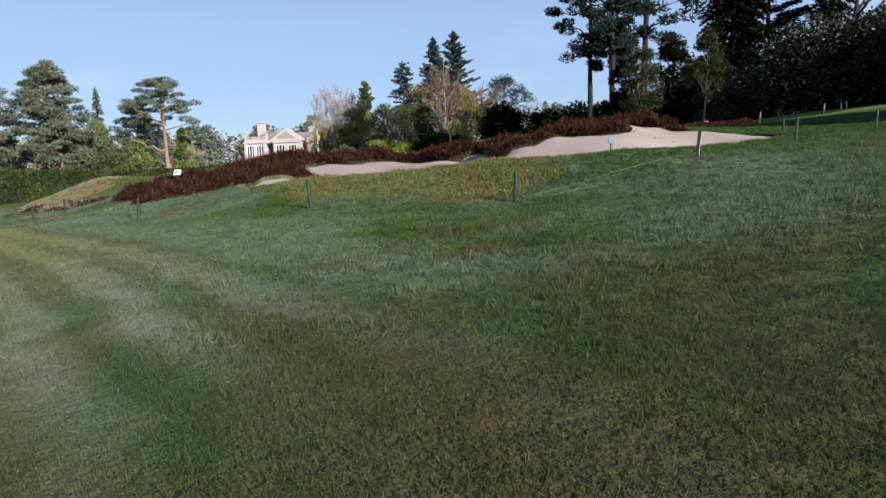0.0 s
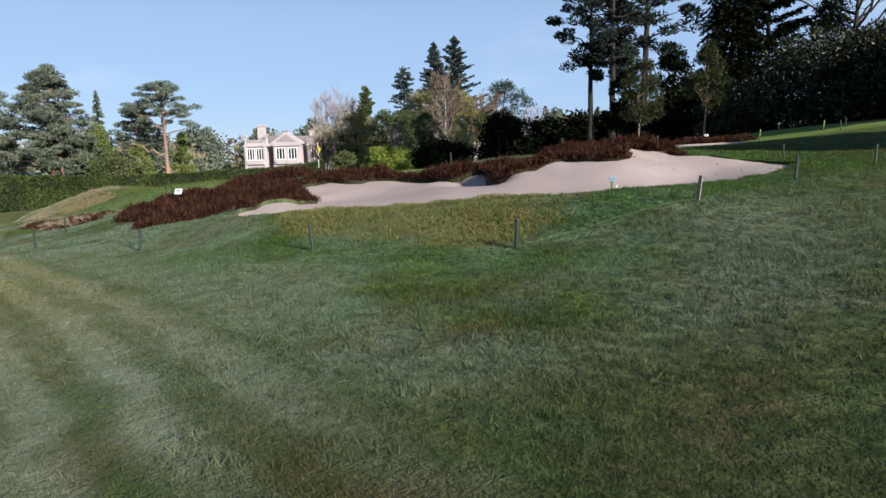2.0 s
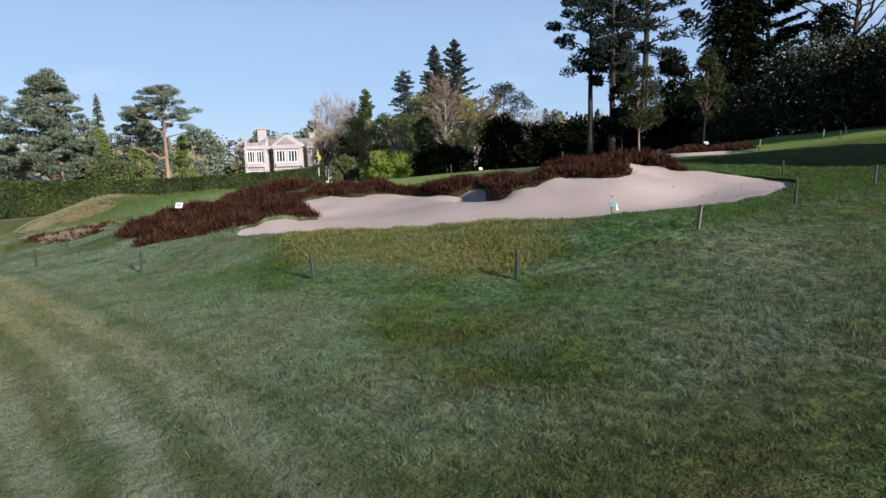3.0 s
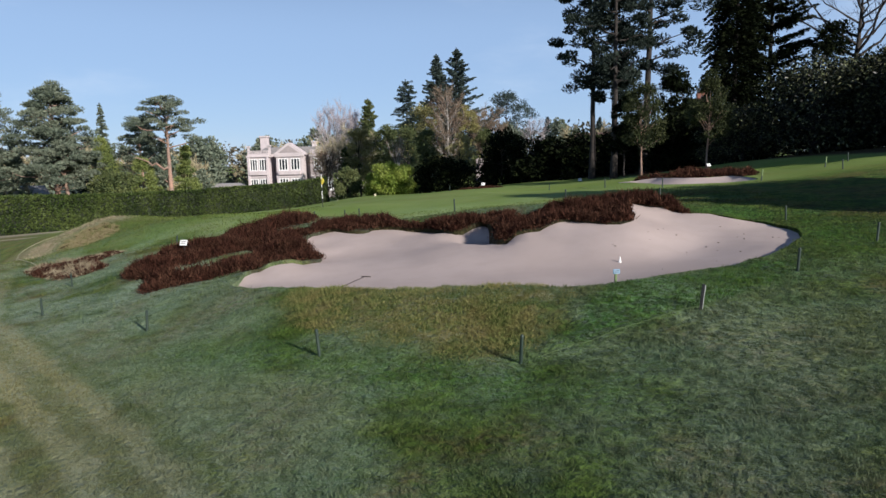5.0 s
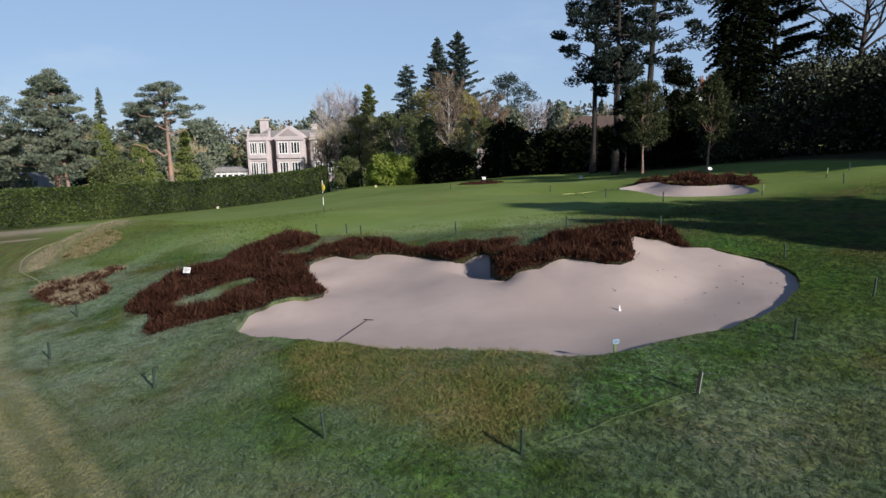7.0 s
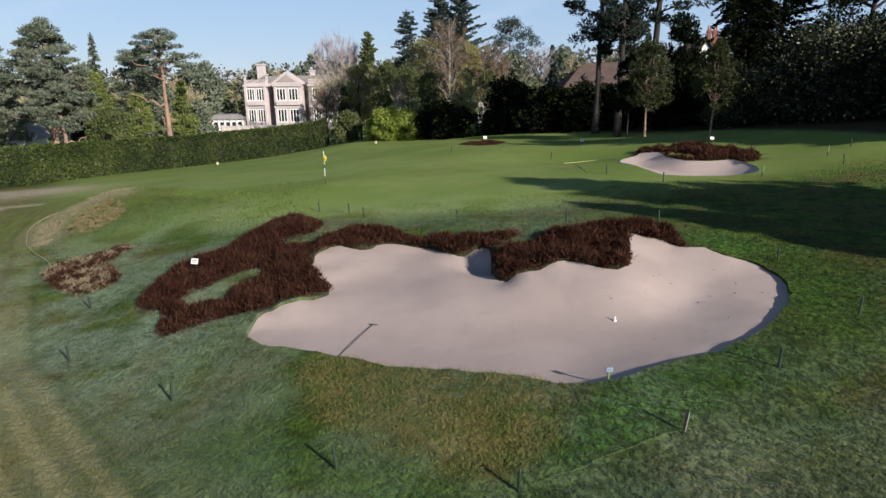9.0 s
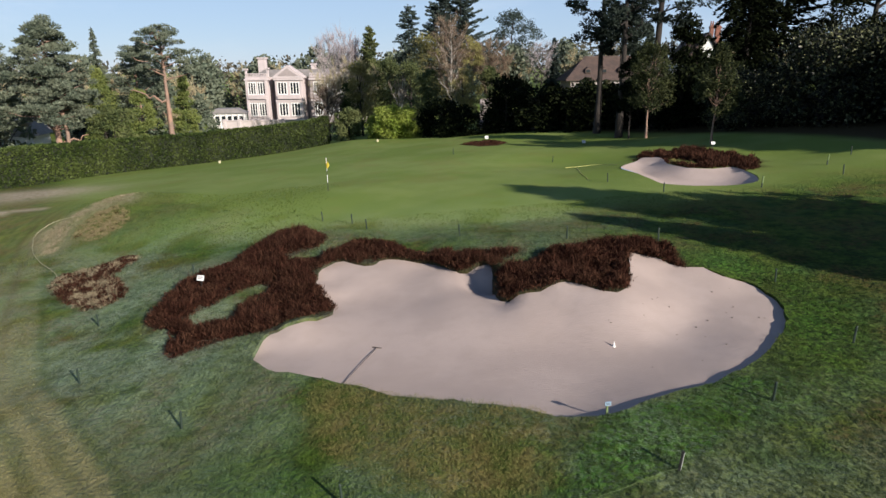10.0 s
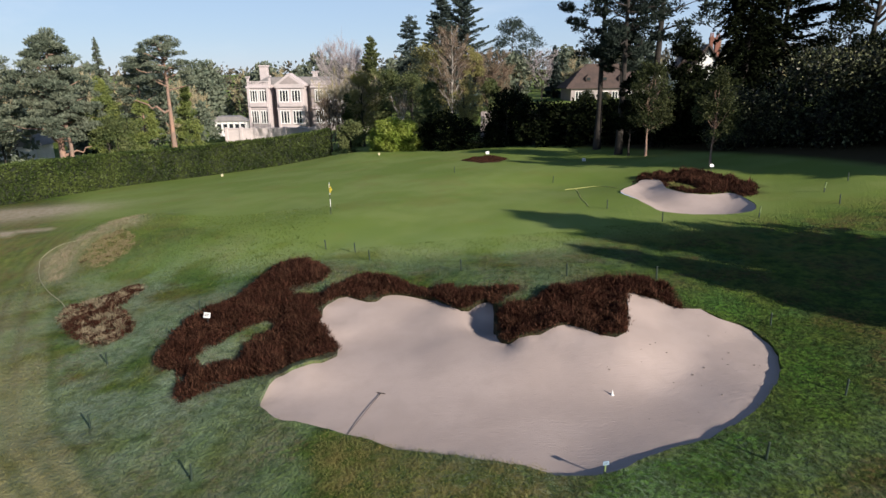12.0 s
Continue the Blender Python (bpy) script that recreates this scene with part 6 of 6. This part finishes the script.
def flagstick(x, y):
    root = tagged(new("flagstick"), "golf flagstick with black and white bands and a limp yellow flag", "flag")
    for z0, z1, m in ((-0.1, 0.55, BLACKPOST), (0.55, 1.08, WHITE), (1.08, 1.35, BLACKPOST), (1.35, 2.16, WHITE)):
        part("pole_band", cyl(bmesh.new(), 0.022, 0.022, z0, z1), m, root)
    part("ferrule", cyl(bmesh.new(), 0.03, 0.01, 2.16, 2.22), WHITE, root)
    bm = bmesh.new()
    n, rows = 9, []
    for i in range(n):
        f = i / (n - 1)
        z = 2.14 - 0.66 * f
        w = 0.22 * math.sin(math.pi * min(1, f * 0.85 + 0.12)) + 0.02
        rows.append([bm.verts.new((0.025 + w * (k / 4 - 0.35), -0.03 + 0.045 * math.sin(k * 1.7 + 3 * f), z - 0.05 * k * (1 - f))) for k in range(5)])
    for a, b in zip(rows, rows[1:]):
        for k in range(4):
            bm.faces.new((a[k], a[k + 1], b[k + 1], b[k]))
    bmesh.ops.solidify(bm, geom=bm.faces[:], thickness=0.006)
    part("flag", bm, YELLOW, root)
    bm = bmesh.new()
    bmesh.ops.create_circle(bm, cap_ends=True, segments=16, radius=0.054)
    cup = part("cup", bm, BLACKPOST, root)
    cup.location.z = 0.012
    root.matrix_world = pose(x, y, gz(x, y))


flagstick(-7.86, 42.05)


def sand_at(x, y):
    return float(sand_z(np.array([x]), np.array([y]))[0])


def bunker_rake():
    """A rake that lies with its head in the sand and its handle on the turf lip."""
    root = tagged(new("bunker_rake"), "long-handled bunker rake lying on the sand", "rake")
    L = 2.45
    bm = bmesh.new()
    bmesh.ops.create_cone(bm, cap_ends=True, segments=8, radius1=0.010, radius2=0.009, depth=L, matrix=Matrix.Translation((0, -L / 2, 0.02)) @ pose(0, 0, 0, 90))
    part("handle", bm, RAKEWOOD, root)
    part("head", boxed(-0.15, 0.15, -0.016, 0.016, -0.015, 0.02, bevel=0.006), RAKEWOOD, root)
    for k in range(9):
        part("tine", cyl(bmesh.new(), 0.004, 0.008, -0.06, -0.005, 6, -0.14 + k * 0.035), RAKEWOOD, root)
    za, zb = sand_at(-2.5, 18.2), sand_at(-3.23, 15.95)
    root.matrix_world = pose(-2.5, 18.2, za + 0.008, math.degrees(math.atan2(za - zb, L)), 0, -18)


bunker_rake()


def cone_marker(x, y):
    root = tagged(new("marker_cone"), "small white marker cone standing in the sand", "marker")
    part("cone", cyl(bmesh.new(), 0.045, 0.016, 0.012, 0.20, 14), WHITE, root)
    part("base", cyl(bmesh.new(), 0.075, 0.07, -0.03, 0.012, 14), WHITE, root)
    root.matrix_world = pose(x, y, sand_at(x, y)) @ Matrix.Diagonal((0.75, 0.75, 0.75, 1))


cone_marker(4.52, 17.1)

PEBBLE = plain_mat("dark_pebble", (0.10, 0.08, 0.07), (0.16, 0.13, 0.11), 8.0, 0.9, 60.0, 0.002)
rng_p = np.random.default_rng(91)
pebble_mesh = None
for k in range(26):
    x, y = rng_p.uniform(4.5, 9.4), rng_p.uniform(14.8, 20.5)
    if not inside(EDGE, np.array([x]), np.array([y]))[0] or line_dist(EDGE, np.array([x]), np.array([y]))[0] < 0.5:
        continue
    if pebble_mesh is None:
        bm = bmesh.new()
        bmesh.ops.create_icosphere(bm, subdivisions=1, radius=0.028)
        for v in bm.verts:
            v.co *= rng_p.uniform(0.8, 1.2)
            v.co.z *= 0.6
        pebble_mesh = bpy.data.meshes.new("pebble")
        bm.to_mesh(pebble_mesh)
        bm.free()
        pebble_mesh.materials.append(PEBBLE)
    ob = tagged(new("pebble", pebble_mesh), "dark clod lying on the bunker sand", "clod", "clods on the sand")
    s = rng_p.uniform(0.5, 1.1)
    ob.matrix_world = pose(x, y, sand_at(x, y) + 0.008, 0, 0, k * 50) @ Matrix.Diagonal((s, s, s, 1))

# ---- grass ----


def grass(name, box_xy, per_m2, height, width, seed, label, tuft=4, lean=0.55, spread=0.018, hummock=None):
    """Short tufts of turf blades, left out of the sand and the heather; hummock: only where the turf stands in tufts."""
    rng = np.random.default_rng(seed)
    x0, x1, y0, y1 = box_xy
    n = int((x1 - x0) * (y1 - y0) * per_m2)
    c = np.column_stack([rng.uniform(x0, x1, n), rng.uniform(y0, y1, n)])
    c = c[np.abs(c[:, 0] + 0.5) < 2.0 + 0.80 * np.maximum(c[:, 1], 0)]
    fade = smoothstep(0, 2.5, c[:, 0] - x0) * smoothstep(0, 2.5, x1 - c[:, 0])
    patch = 0.5 + 0.5 * ripple(c[:, 0], c[:, 1], 2.6, 17)
    keep = rng.uniform(size=len(c)) < (0.45 + 0.75 * patch) * fade
    if hummock is not None:
        keep &= ripple(c[:, 0], c[:, 1], 9.0, 19) + 0.7 * ripple(c[:, 0], c[:, 1], 17.0, 20) > hummock
    c, patch = c[keep], patch[keep]
    ok = ~inside(EDGE, c[:, 0], c[:, 1]) & ~heather_mask(c[:, 0], c[:, 1])
    c, patch = c[ok], patch[ok]
    z = ground_z(c[:, 0], c[:, 1])
    V, T, b = [], [], 0
    for k in range(tuft):
        r = np.column_stack([c + rng.normal(size=c.shape) * spread, z - 0.004])
        v, t = spike_arrays(r, height * (0.6 + 0.7 * patch), width, rng, lean)
        V.append(v)
        T.append(t + b)
        b += len(v)
    V = np.concatenate(V)
    me = mesh_np(name, V, np.concatenate(T), BLADE)
    turf_masks(me, V[:, 0], V[:, 1])
    tagged(new(name, me), label, "grass", kind="stuff")


grass("grass", (-7.0, 7.0, 1.2, 3.4), 3900, 0.034, 0.0028, 101, "short wet turf blades in the foreground", lean=0.45)
grass("grass", (-7.0, 7.0, 3.4, 5.5), 2000, 0.038, 0.0038, 108, "short wet turf blades beside the driven lanes", lean=0.5)
grass("grass", (-10.5, 10.5, 5.5, 9.5), 840, 0.050, 0.0064, 102, "short dewy turf blades on the slope")
grass("grass", (-14, 13, 9.5, 15.0), 360, 0.060, 0.010, 103, "short turf blades below the bunker")
grass("grass", (-20, 15, 15.0, 34.0), 60, 0.08, 0.017, 104, "rougher turf around the bunker", 3)
grass("grass", (-27, -7, 29.0, 46.0), 34, 0.11, 0.028, 105, "longer rough grass on the mound behind the heather", 3)
grass("grass", (-3.5, 15, 3.8, 21.0), 75, 0.085, 0.009, 106, "dark uneven tufts standing in the rough turf", 12, 0.6, 0.035, 0.12)
grass("grass", (-16, 0, 6.0, 16.0), 26, 0.075, 0.010, 107, "scattered tufts in the dewy slope", 10, 0.6, 0.03, 0.25)
